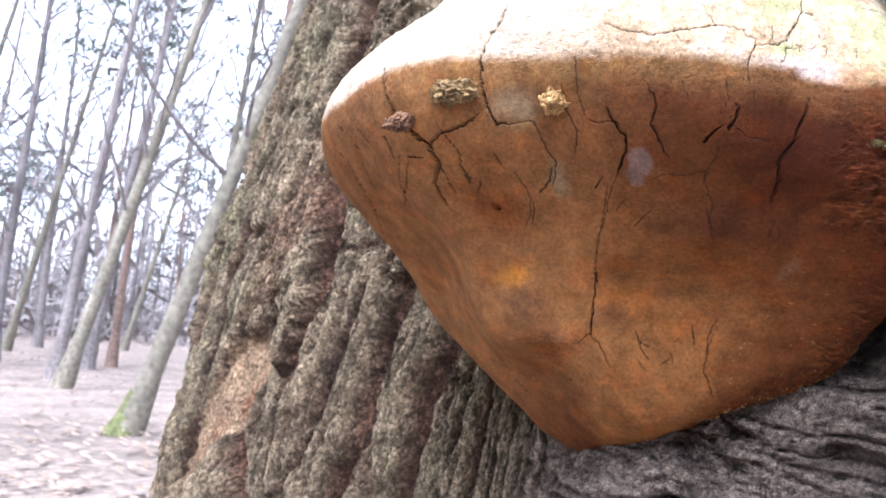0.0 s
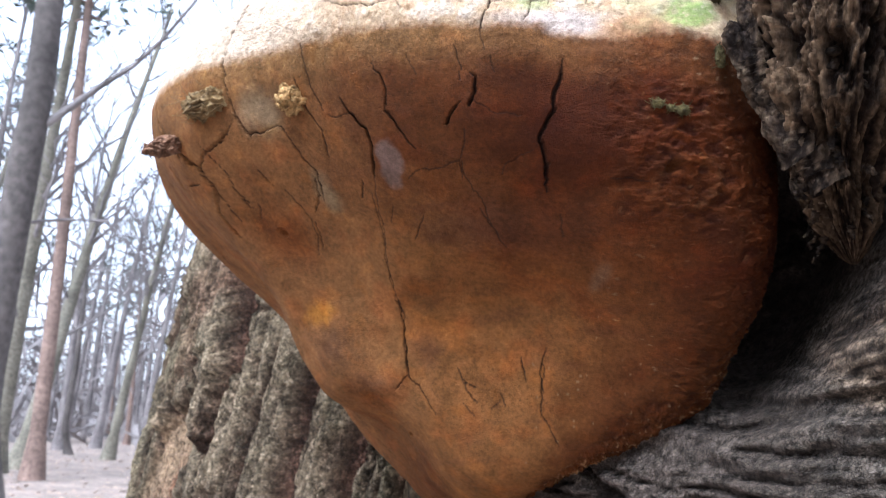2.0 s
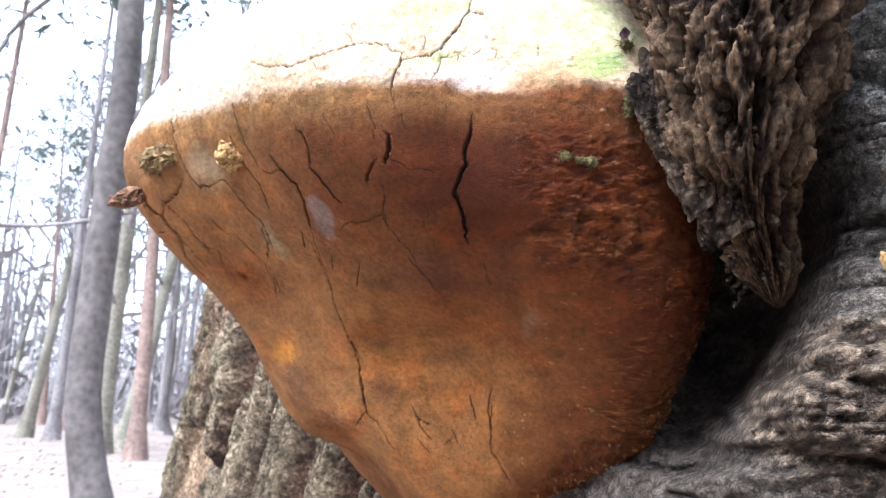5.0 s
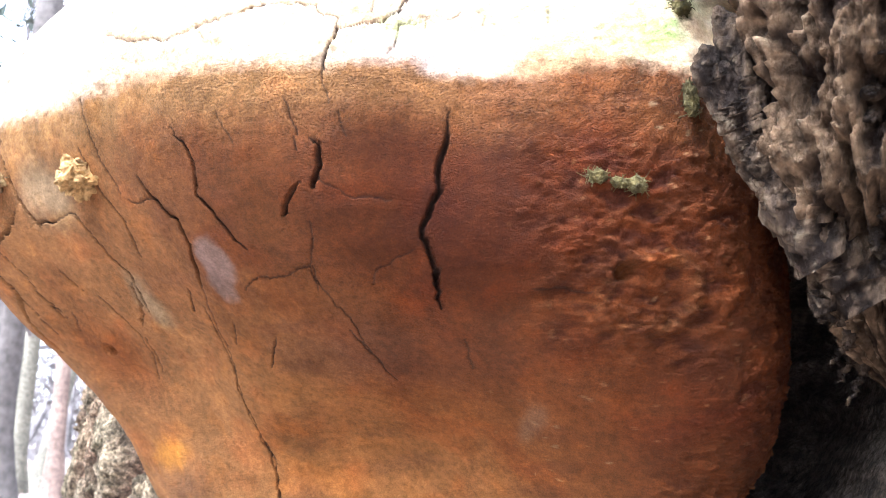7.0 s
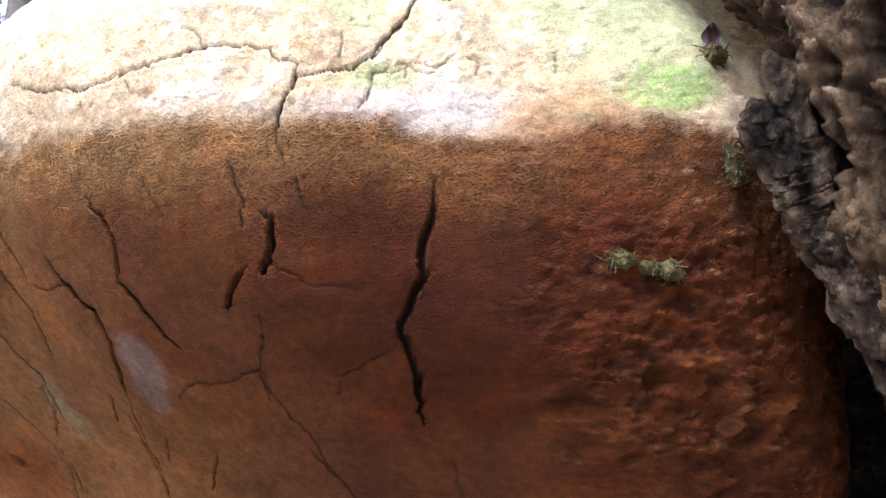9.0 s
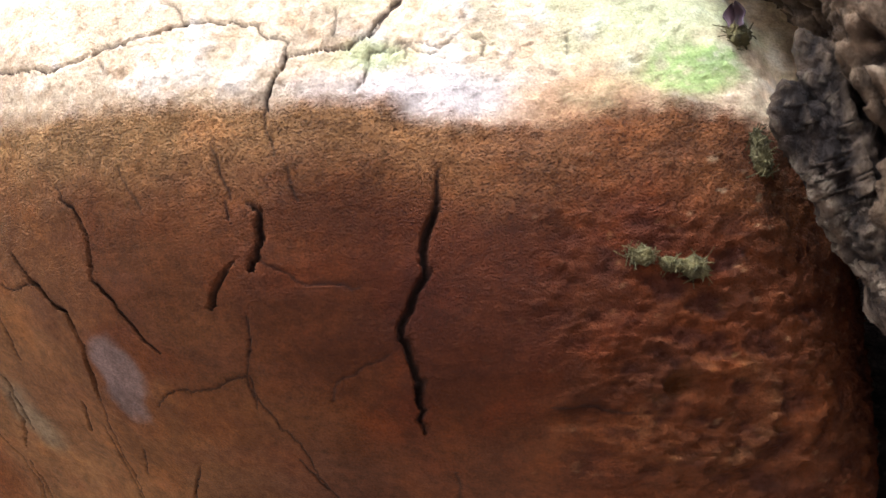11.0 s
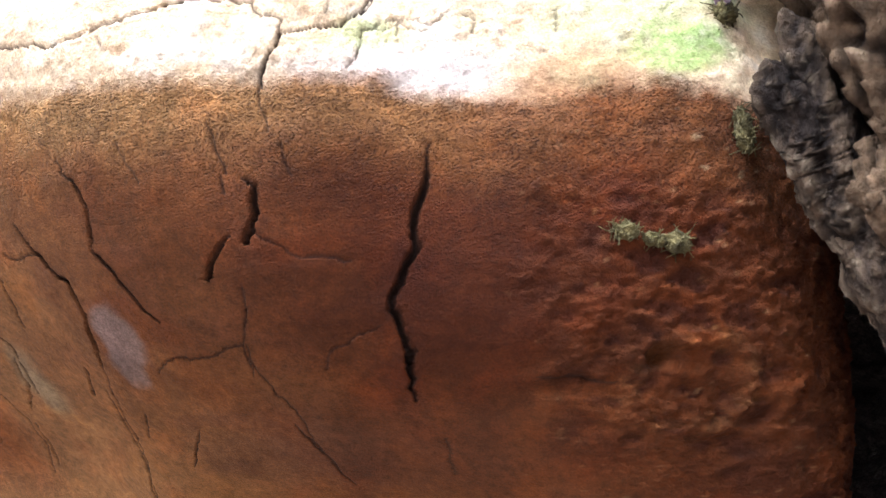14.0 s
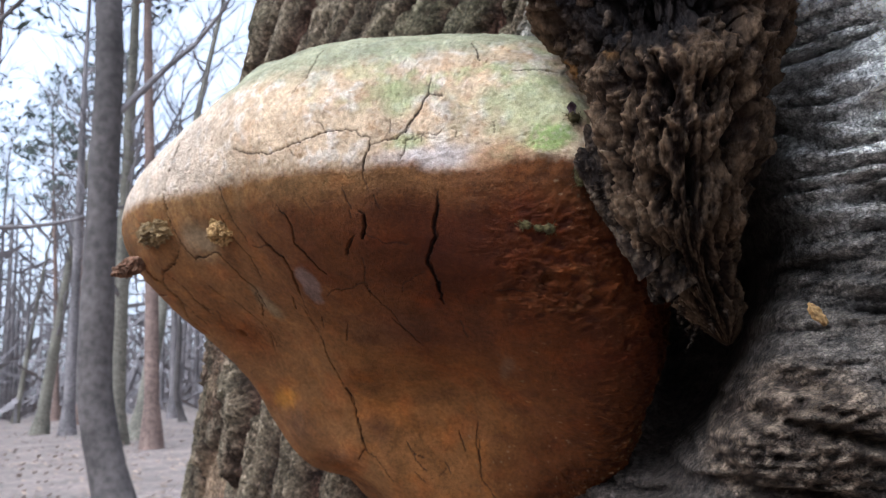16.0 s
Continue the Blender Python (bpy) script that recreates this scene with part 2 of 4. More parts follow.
M_MOSSY = material("mossy_bark", (0.175, 0.16, 0.125), 0.95, (14, 0.35), (1.6, 0.35), (22, 0.6, 0.02))
M_PINE = material("pine_bark", (0.18, 0.125, 0.102), 0.95, (12, 0.35), (1.2, 0.3), (18, 0.6, 0.02))
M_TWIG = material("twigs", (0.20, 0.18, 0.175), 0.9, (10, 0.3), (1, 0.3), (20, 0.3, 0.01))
M_NEEDLE = material("needles", (0.10, 0.12, 0.10), 0.8, (6, 0.4), (0.8, 0.4), (20, 0.3, 0.01))
M_GROUND = material("forest_floor", (0.205, 0.165, 0.14), 0.95, (9, 0.4), (0.9, 0.3), (14, 0.8, 0.03))
M_LEAF = material("dry_leaves", (0.30, 0.225, 0.17), 0.85, (7, 0.4), (0.7, 0.3), (30, 0.3, 0.01))

# ---- ground ----
gx = np.sign(np.linspace(-1, 1, 121)) * np.abs(np.linspace(-1, 1, 121)) ** 4 * 2500
X, Y = np.meshgrid(gx, gx)
Z = 0.10 * vnoise(np.c_[X.ravel() / 4, Y.ravel() / 4, 0 * X.ravel()], 3) * step(1.5, 6, np.hypot(X.ravel(), Y.ravel())) * step(400, 60, np.hypot(X.ravel(), Y.ravel()))
ground = new("ground", mesh_from("ground", np.c_[X.ravel(), Y.ravel(), Z], grid_faces(121, 121), M_GROUND))
tagged(ground, "pale brown forest floor covered with dry leaf litter", "ground", kind="structure")
rng = np.random.default_rng(5)
count = 15000
ang = np.radians(np.r_[rng.uniform(5, 55, 7000), rng.uniform(0, 360, 8000)])
far = np.r_[rng.uniform(0, 1, 7000) ** 1.5 * 45 + 5, rng.uniform(0, 1, 8000) ** 0.6 * 12 + 0.5]
px, py = -np.sin(ang) * far, np.cos(ang) * far
size, turn, tilt = rng.uniform(0.03, 0.07, count), rng.uniform(0, 6.28, count), rng.uniform(-0.6, 0.6, count)
corner = np.array([(-1, -0.5), (0.2, -0.8), (1, 0.3), (-0.3, 0.7)])
lx = corner[None, :, 0] * np.cos(turn)[:, None] - corner[None, :, 1] * np.sin(turn)[:, None]
ly = corner[None, :, 0] * np.sin(turn)[:, None] + corner[None, :, 1] * np.cos(turn)[:, None]
gz = 0.10 * vnoise(np.c_[px / 4, py / 4, 0 * px], 3) + 0.05
lv = np.stack([px[:, None] + lx * size[:, None], py[:, None] + ly * size[:, None], gz[:, None] + lx * tilt[:, None] * size[:, None]], -1)
tagged(new("leaf_litter", mesh_from("leaf_litter", lv.reshape(-1, 3), np.arange(count * 4).reshape(-1, 4), M_LEAF, smooth=False)),
       "scattered dry beige leaves lying on the forest floor", "leaf litter", kind="stuff")

# ---- the tree that bears the fungus ----
ZC = 1.30
AXIS = (0.170, 0.560)
TURNS = (-180, -120, -60, -25, 0, 7, 12, 18, 26, 34, 42, 49, 56, 63, 72, 82, 92, 120, 180)
REACH = (0.30, 0.32, 0.335, 0.338, 0.326, 0.300, 0.283, 0.268, 0.252, 0.232, 0.216, 0.214, 0.230, 0.257, 0.289, 0.306, 0.311, 0.29, 0.30)


def trunk_axis(z):
    up = z - ZC
    return AXIS[0] + 0.05 * up + 0.33 * np.log1p(np.exp((up + 0.01) / 0.03)) * 0.03, AXIS[1] + 0 * up


def trunk_surface(deg, z):
    """Places on the trunk, its outward way and its tint, by turn in degrees (0 to the front, 90 to the left) and height."""
    up = z - ZC
    base = np.interp(deg, np.arange(-180, 181, 2.0), np.convolve(np.pad(np.interp(np.arange(-180, 181, 2.0), TURNS, REACH), 4, "edge"), np.ones(9) / 9, "same")[4:-4])
    base = base + (0.033 + 0.13 * up.clip(0, 0.3)) * step(48, 60, deg) * step(130, 105, deg) * (1 - 0.5 * step(66, 80, deg)) - 0.016 * np.exp(-(((deg - 15) / 8) ** 2)) * step(0.02, -0.015, up)
    a = np.radians(deg)
    out = np.stack([-np.sin(a), -np.cos(a), 0 * a], -1)
    arc = a * 0.27
    left = np.maximum(step(24, 44, deg), step(-44, -64, deg))
    # furrowed old bark on the left: long slanting plates with sharp furrows between
    warp = vnoise(np.stack([arc / 0.035, up / 0.08, 0 * up + 3.5], -1), 11)
    lumps = fbm(np.stack([arc / 0.05, up / 0.07, 0 * up + 1], -1), 2, 41)
    flake = fbm(np.stack([arc / 0.008, up / 0.024, 0 * up + 2.5], -1), 3, 35)
    fine = fbm(np.stack([arc / 0.0032, up / 0.006, 0 * up + 0.5], -1), 3, 51)
    run = arc + 0.03 * up + 0.10 * up.clip(0.03, 1) + 0.004 * warp + 0.0012 * flake
    strip1, a1 = strips(run + 0.0024 * flake + 0.0010 * fine, up + 0.05 * arc + 0.010 * flake, 0.0125, 0.120, 401)
    strip2, a2 = strips(run + 0.0018 * flake + 0.0008 * fine, up - 0.08 * arc + 0.005 * flake, 0.0048, 0.052, 403)
    gap3 = np.abs(vnoise(np.stack([run / 0.0026, up / 0.030, 0 * up + 9.5], -1), 25))
    crest, crest3 = strip1, step(0.0, 0.3, gap3)
    furrow = (strip1 * (0.45 + 0.33 * strip2 + 0.22 * crest3)).clip(0, 1)
    old = -0.0165 + 0.0130 * strip1 * (0.30 + 0.90 * a1) + 0.0050 * strip2 * (0.2 + 1.0 * a2) + 0.0018 * crest3 + 0.006 * vnoise(np.stack([run / 0.03, up / 0.22, 0 * up + 4.5], -1), 27)
    old = old + 0.0014 * lumps + 0.0014 * flake + 0.0012 * fine
    # the bare patch of inner bark
    bare = np.exp(-(((deg - 67 + 60 * (up + 0.03)) / 3.8) ** 2) - ((up + 0.045) / 0.05) ** 2)
    bare = step(0.38, 0.5, bare + 0.05 * fine + 0.12 * warp)
    old = old * (1 - bare) + bare * (-0.012 + 0.0016 * fine + 0.0008 * vnoise(np.stack([arc / 0.02, up / 0.0022, 0 * up + 0.5], -1), 83))
    # wrinkled young wood that rolls round the wound on the right
    w2 = fbm(np.stack([arc / 0.030, up / 0.014, 0 * up + 5], -1), 3, 61)
    w3 = fbm(np.stack([arc / 0.06, up / 0.04, 0 * up + 5], -1), 2, 63)
    slope = up - 0.05 * arc + 0.0045 * w2 + 0.008 * w3
    fold = np.abs(np.sin(np.pi * (slope / 0.0052 + 0.5 * vnoise(np.stack([arc / 0.012, slope / 0.006, 0 * up + 8.5], -1), 67))))
    fold = 1 - (1 - fold) * step(-0.35, 0.25, vnoise(np.stack([arc / 0.022, slope / 0.007, 0 * up + 0.5], -1), 71))
    crease = np.abs(vnoise(np.stack([arc / 0.011, slope / 0.0016, 0 * up + 3.5], -1), 73))
    check = np.abs(vnoise(np.stack([(arc + 0.4 * up) / 0.006, up / 0.010, 0 * up + 5], -1), 75)) + 0.1 * fine
    gash = np.abs(vnoise(np.stack([arc / 0.035, slope / 0.011, 0 * up + 1.5], -1), 79))
    roll2 = (0.36 * fold**0.7 + 0.28 * step(0, 0.5, crease) + 0.08 * step(0, 0.12, check) + 0.28 * step(0.0, 0.13, gash)).clip(0, 1)
    speck = fbm(np.stack([arc / 0.0022, up / 0.0016, 0 * up + 0.5], -1), 3, 77)
    young = -0.006 + 0.007 * step(8, 18, deg) * fbm(np.stack([arc / 0.018, up / 0.014, 0 * up + 3], -1), 3, 65) + 0.0046 * fold**0.7 + 0.0018 * step(0, 0.5, crease) + 0.0060 * step(0, 0.16, gash) + 0.008 * w3 + 0.004 * w2 + 0.0008 * speck
    # the rotten hollow between fungus and young wood, with its lip below
    hollow = np.exp(-(((deg - 9.0) / 4.2) ** 2) - ((up - 0.036) / 0.037) ** 2)
    lip = np.exp(-(((deg - 2.5 - 40 * up) / 3.8) ** 2) - ((up - 0.010) / 0.017) ** 2)
    young = young - 0.06 * step(0.12, 0.75, hollow) + (0.022 + 0.004 * speck + 0.004 * w2) * lip * (1 - hollow)
    r = (base + left * old + (1 - left) * young) * (1 - 0.93 * ((z - 2.5) / 7.5).clip(0, 1))
    cx, cy = trunk_axis(z)
    place = np.stack([cx, cy, z], -1) + out * r[:, None]
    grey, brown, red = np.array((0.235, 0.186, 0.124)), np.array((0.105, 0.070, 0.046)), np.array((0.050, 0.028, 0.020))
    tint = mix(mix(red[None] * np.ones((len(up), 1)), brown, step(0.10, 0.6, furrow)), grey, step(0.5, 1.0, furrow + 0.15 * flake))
    tint = tint * (0.62 + 0.45 * a2 + 0.25 * a1)[:, None]
    tint = mix(tint, (0.14, 0.075, 0.05), 0.6 * step(0.5, 0.1, crest) * step(0.45, 0.7, a1))
    inner = step(0.4, 0.6, np.exp(-(((deg - 65 + 75 * (up - 0.03)) / 3.2) ** 2) - ((up - 0.045) / 0.055) ** 2) + 0.12 * flake + 0.1 * warp)
    tint = mix(tint, (0.16, 0.085, 0.055), 0.5 * inner)
    tint = mix(tint, (0.165, 0.16, 0.095), 0.5 * step(0.0, 0.5, lumps + 0.5 * flake) * step(0.5, 0.9, furrow))
    tint = mix(tint, mix(np.array((0.27, 0.185, 0.115))[None] * np.ones((len(up), 1)), (0.24, 0.125, 0.075), step(0, 0.6, fbm(np.stack([arc / 0.012, up / 0.03, 0 * up], -1), 2, 81))), bare)
    # pale crests, dark creases: the shade under the folds is put into the colour
    wood = mix(np.array((0.19, 0.175, 0.155))[None] * np.ones((len(up), 1)), (0.80, 0.78, 0.72), step(0.15, 0.58, roll2 + 0.18 * speck))
    wood = mix(wood, (0.24, 0.185, 0.135), 0.4 * step(0.1, 0.6, w2 + 0.7 * w3))
    # the lower wood is browner, and its shade is put into the colour too
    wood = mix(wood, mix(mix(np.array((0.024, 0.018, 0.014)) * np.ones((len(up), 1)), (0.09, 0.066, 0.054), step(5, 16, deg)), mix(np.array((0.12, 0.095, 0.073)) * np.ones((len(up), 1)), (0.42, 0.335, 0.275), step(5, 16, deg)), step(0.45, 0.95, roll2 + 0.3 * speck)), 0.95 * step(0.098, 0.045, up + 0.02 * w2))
    wood = mix(wood, mix(np.array((0.035, 0.022, 0.014)) * np.ones((len(up), 1)), (0.30, 0.22, 0.15), step(-0.2, 0.5, speck + 0.3 * w2)), 0.85 * step(0.25, 0.6, lip))
    # beside and inside the hollow, shade is put into the colour over brown wood
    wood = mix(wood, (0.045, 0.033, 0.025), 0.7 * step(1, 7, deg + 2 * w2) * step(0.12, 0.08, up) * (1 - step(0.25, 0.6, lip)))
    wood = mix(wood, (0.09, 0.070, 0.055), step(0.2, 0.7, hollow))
    grain = mix(np.stack([0.75 * slope + 0.002 * w2, 0.33 * arc + 0.1 * up, 0.14 + 0 * up], -1), np.stack([arc + 0.03 * up + 0.10 * up.clip(0.03, 1) + 0.0005 * flake, 0.13 * up, 0.5 - 0.45 * bare], -1), left)
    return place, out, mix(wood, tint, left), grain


turns = np.r_[np.arange(-180, -42, 3.0), np.linspace(-42, 34, 420), np.linspace(34.15, 100, 450), np.arange(101, 112, 1.0), np.arange(113, 180, 3.0)]
heights = np.r_[np.linspace(-0.05, 1.0, 12), np.linspace(1.06, 1.16, 40), np.linspace(1.1615, 1.50, 410), np.linspace(1.502, 1.58, 50), np.linspace(1.62, 10.0, 40)]
D, Hh = np.meshgrid(turns, heights)
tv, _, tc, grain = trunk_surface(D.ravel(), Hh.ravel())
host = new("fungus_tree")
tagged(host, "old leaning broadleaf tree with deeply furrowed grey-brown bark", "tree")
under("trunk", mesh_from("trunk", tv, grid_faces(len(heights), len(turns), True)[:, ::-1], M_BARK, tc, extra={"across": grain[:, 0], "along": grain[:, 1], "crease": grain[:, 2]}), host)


r = np.random.default_rng(3)
for n in range(14):
    z = r.uniform(4.0, 9.6)
    kk = np.linspace(0, 1, 9)[:, None]
    way, length = r.normal(0, 1, 3) * np.array((1, 1, 0.3)) + np.array((0, 0, 0.5)), r.uniform(1.0, 2.4)
    at = np.array([float(q) for q in trunk_axis(np.float64(z))] + [z])
    v, q = tube(at + way / np.linalg.norm(way) * length * kk + r.normal(0, 0.06, (9, 3)) * kk + np.array((0, 0, 0.3)) * kk**2, np.linspace(0.045, 0.008, 9) * (12 - z) / 7, 7)
    under("branch", mesh_from("branch", v, q, M_TRUNK), host)


# ---- the rotten slab that hangs over the fungus ----
SLAB = ((1.330, 0.157, 0.004, 0.262, 0.006), (1.345, 0.1515, 0.0075, 0.250, 0.012), (1.355, 0.1505, 0.0108, 0.240, 0.016), (1.370, 0.1508, 0.0148, 0.235, 0.020),
        (1.385, 0.1525, 0.0188, 0.234, 0.023), (1.41, 0.1490, 0.0305, 0.232, 0.027), (1.45, 0.151, 0.036, 0.240, 0.030), (1.52, 0.165, 0.045, 0.255, 0.035), (1.60, 0.18, 0.05, 0.29, 0.04))
zs = np.r_[np.linspace(1.330, 1.44, 330), np.linspace(1.4415, 1.60, 90)]
cx, hx, cy, hy = (np.interp(zs, [s[0] for s in SLAB], [s[k] for s in SLAB]) for k in (1, 2, 3, 4))
ua = np.linspace(0, 2 * np.pi, 300, endpoint=False)
A2, Z2 = np.meshgrid(ua, zs)
I2 = np.repeat(np.arange(420), 300)
cosu, sinu = np.cos(A2).ravel(), np.sin(A2).ravel()
p3 = np.c_[cx[I2] + hx[I2] * cosu, cy[I2] + hy[I2] * sinu, Z2.ravel()]
ring = np.c_[0.020 * cosu, 0.022 * sinu, p3[:, 2]]
clod = fbm(ring / np.array((0.010, 0.010, 0.013)), 3, 111)
lumpy = ridge(ring / np.array((0.0042, 0.0042, 0.0092)) + 0.6 * clod[:, None], 3, 113)
grit = fbm(ring / np.array((0.0014, 0.0014, 0.0018)), 3, 121)
pit = step(0.12, 0.40, vnoise(ring / np.array((0.0038, 0.0038, 0.0105)) + 0.4 * clod[:, None], 123))
fibre = fbm(np.c_[A2.ravel() * 0.022 / 0.0016, 0 * cosu, p3[:, 2] / 0.012], 3, 127)
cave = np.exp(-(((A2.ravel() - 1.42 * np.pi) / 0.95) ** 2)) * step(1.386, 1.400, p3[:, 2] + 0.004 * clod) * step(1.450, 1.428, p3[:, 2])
# the bulge above 1.425 is out of view, added to shade the cave
swell = 0.0066 * clod + 0.0040 * (lumpy - 0.6) + 0.0020 * grit + 0.0014 * fibre - 0.0050 * pit - 0.016 * cave + 0.012 * step(1.425, 1.45, p3[:, 2])
swell = swell * step(1.328, 1.342, p3[:, 2])
close = np.sqrt(((p3[:, 2] - 1.330) / 0.008).clip(0, 1))
p3[:, 0] = cx[I2] + (p3[:, 0] - cx[I2]) * close
p3[:, 1] = cy[I2] + (p3[:, 1] - cy[I2]) * close
p3 = p3 + np.c_[cosu, sinu, 0.5 * grit] * swell[:, None]
# dark hollows under brown lumps: part of their shade is put into the colour
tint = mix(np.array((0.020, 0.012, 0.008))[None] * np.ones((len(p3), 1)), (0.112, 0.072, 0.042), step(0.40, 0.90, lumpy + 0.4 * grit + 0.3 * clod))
# pale crumbs on the left; the right half's shade is kept as dark colour
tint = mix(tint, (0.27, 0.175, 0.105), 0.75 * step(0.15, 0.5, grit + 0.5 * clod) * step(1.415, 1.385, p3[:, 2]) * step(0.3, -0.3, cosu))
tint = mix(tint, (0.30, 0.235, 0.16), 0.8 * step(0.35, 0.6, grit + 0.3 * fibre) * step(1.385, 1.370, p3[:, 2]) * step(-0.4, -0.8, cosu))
tint = mix(tint, (0.34, 0.16, 0.04), 0.8 * step(0.62, 0.75, vnoise(ring / 0.006, 129)) * step(1.385, 1.40, p3[:, 2]))
# pits and cave near black: the shade of their depth is painted in
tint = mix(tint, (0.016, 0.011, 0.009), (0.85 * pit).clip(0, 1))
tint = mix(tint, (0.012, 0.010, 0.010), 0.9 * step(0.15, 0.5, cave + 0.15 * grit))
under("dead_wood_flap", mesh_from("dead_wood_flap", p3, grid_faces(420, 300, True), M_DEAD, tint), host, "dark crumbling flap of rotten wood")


def splinter(base, tip, width, seed):
    """A shred of rotten wood: thick ones are crumbly and blunt, thin ones taper."""
    thick = width > 0.002
    k = np.linspace(0, 1, 90 if thick else 16)[:, None]
    path = np.array(base) * (1 - k) + np.array(tip) * k
    path = path + 0.002 * np.c_[fbm(np.c_[k * 5, 0 * k, 0 * k + seed], 3, seed), 0 * k, 0 * k]
    v, q = tube(path, width * (np.sqrt((1 - k[:, 0]) / 0.22).clip(0.05, 1) * (1 - 0.35 * k[:, 0]) if thick else 1 - 0.75 * k[:, 0] ** 1.5), 48 if thick else 7)
    axis = np.repeat(path, 48 if thick else 7, 0)
    way = (v - axis) / (np.linalg.norm(v - axis, axis=1)[:, None] + 1e-9)
    lump, grit = fbm(v / np.array((0.0021, 0.0021, 0.0075)) + seed, 3, seed), fbm(v / 0.0011 + seed, 3, seed + 5)
    v = v + way * (width * (0.45 * lump + 0.16 * grit))[:, None]
    t = mix(np.array((0.020, 0.014, 0.011))[None] * np.ones((len(v), 1)), (0.115, 0.078, 0.050), step(-0.15, 0.45, lump + 0.4 * grit))
    # pale grey highlights painted on the side that faces left
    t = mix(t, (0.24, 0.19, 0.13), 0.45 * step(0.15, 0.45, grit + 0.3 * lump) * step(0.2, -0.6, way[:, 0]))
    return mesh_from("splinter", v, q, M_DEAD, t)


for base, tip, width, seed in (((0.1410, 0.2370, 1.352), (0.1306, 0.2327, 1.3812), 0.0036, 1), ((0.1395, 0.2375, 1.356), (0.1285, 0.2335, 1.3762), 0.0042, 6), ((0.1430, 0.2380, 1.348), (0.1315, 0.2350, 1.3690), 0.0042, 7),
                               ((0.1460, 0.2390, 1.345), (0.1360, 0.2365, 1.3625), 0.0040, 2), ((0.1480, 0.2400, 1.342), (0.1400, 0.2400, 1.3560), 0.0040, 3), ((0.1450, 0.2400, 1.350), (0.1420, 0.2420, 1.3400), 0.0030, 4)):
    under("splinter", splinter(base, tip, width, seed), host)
r = np.random.default_rng(31)
for n in range(90):
    z = r.uniform(1.335, 1.40)
    c0, h0, c1, h1 = (np.interp(z, [q[0] for q in SLAB], [q[k] for q in SLAB]) for k in (1, 2, 3, 4))
    a = r.uniform(math.pi * 0.8, math.pi * 1.7)
    foot = np.array((c0 + h0 * 0.8 * math.cos(a), c1 + h1 * 0.8 * math.sin(a), z))
    way = np.array((math.cos(a) * 0.45, math.sin(a) * 0.4, r.uniform(-0.8, 0.6)))
    under("splinter", splinter(foot, foot + way * r.uniform(0.003, 0.008), r.uniform(0.0004, 0.0012), 40 + n), host)

# ---- the bracket fungus ----
HEART = np.array((0.066, 0.340, 1.352))
FORM = [978, -35, 32, 50, 10, 17, 9, 18, 18, 14, 20, 74, -8, -30, 6, -64, 40, -18, 6, -2, 2, -11, 47, -12, 12, -52, -3, -4, -26, 10, -9, -7, -31, -30, 58, 8, -7, 27, -14, 22, -27, 1, 14, -22, 28, -44, -48, -26, 20, -8, -3, -16, 18, -24, 25, 18, 17, 11, -18, -8, -18, 15, -10, -32]


def harmonics(d, degree=7):
    x, y, z = d[:, 0], d[:, 1], d[:, 2]
    out = []
    for m in range(degree + 1):
        turn = (x + 1j * y) ** m
        legendre = [np.ones_like(z)]
        if degree > m:
            legendre.append(z * (2 * m + 1))
        for n in range(m + 2, degree + 1):
            legendre.append((z * (2 * n - 1) * legendre[-1] - (n + m - 1) * legendre[-2]) / (n - m))
        for n in range(m, degree + 1):
            scale = math.sqrt((2 * n + 1) * math.factorial(n - m) / math.factorial(n + m)) * math.prod(range(1, 2 * m, 2))
            out.append(scale * legendre[n - m] * turn.real)
            if m:
                out.append(scale * legendre[n - m] * turn.imag)
    return np.stack(out, -1)


def fungus_radius(d):
    """How far the smooth hoof shape reaches from its heart in each way."""
    base = np.concatenate([0.08 / np.maximum(harmonics(part) @ np.array(FORM) / 1000, 0.25) for part in np.array_split(d, 1 + len(d) // 60000)])
    az, el = np.degrees(np.arctan2(d[:, 0], -d[:, 1])), np.degrees(np.arcsin(d[:, 2].clip(-1, 1)))
    for a, e, wide, tall, lift in ((-46, -27, 13, 11, -0.0045), (-42, -6, 9, 8, -0.0030), (-14, -18, 11, 9, 0.0030), (32, 14, 7, 9, 0.0045), (-62, -48, 16, 10, 0.0028)):
        base = base + lift * np.exp(-(((az - a) / wide) ** 2) - ((el - e) / tall) ** 2)
    return base


def way_of(az, el):
    az, el = np.radians(az), np.radians(el)
    return np.stack([np.sin(az) * np.cos(el), -np.cos(az) * np.cos(el), np.sin(el)], -1)


NF = 820
s, t = np.meshgrid(np.linspace(-1, 1, NF), np.linspace(-1, 1, NF))
s, t = s.ravel(), t.ravel()
# concentric map of the square to a disc, denser at its middle
big = np.abs(s) >= np.abs(t)
rho = np.where(big, s, t)
safe = np.where(rho == 0, 1, rho)
phi = np.where(big, np.pi / 4 * t / safe, np.pi / 2 - np.pi / 4 * s / safe)
dx, dy, rho = np.sign(rho) * np.cos(phi), np.sign(rho) * np.sin(phi), np.abs(rho)
theta = np.radians(128) * (0.40 * rho + 0.60 * rho**3)
ahead = way_of(0, 3)
right = np.array((1.0, 0, 0))
above = np.cross(right, ahead)
d = np.cos(theta)[:, None] * ahead + np.sin(theta)[:, None] * (dx[:, None] * right + dy[:, None] * above)
az, el = np.degrees(np.arctan2(d[:, 0], -d[:, 1])), np.degrees(np.arcsin(d[:, 2].clip(-1, 1)))
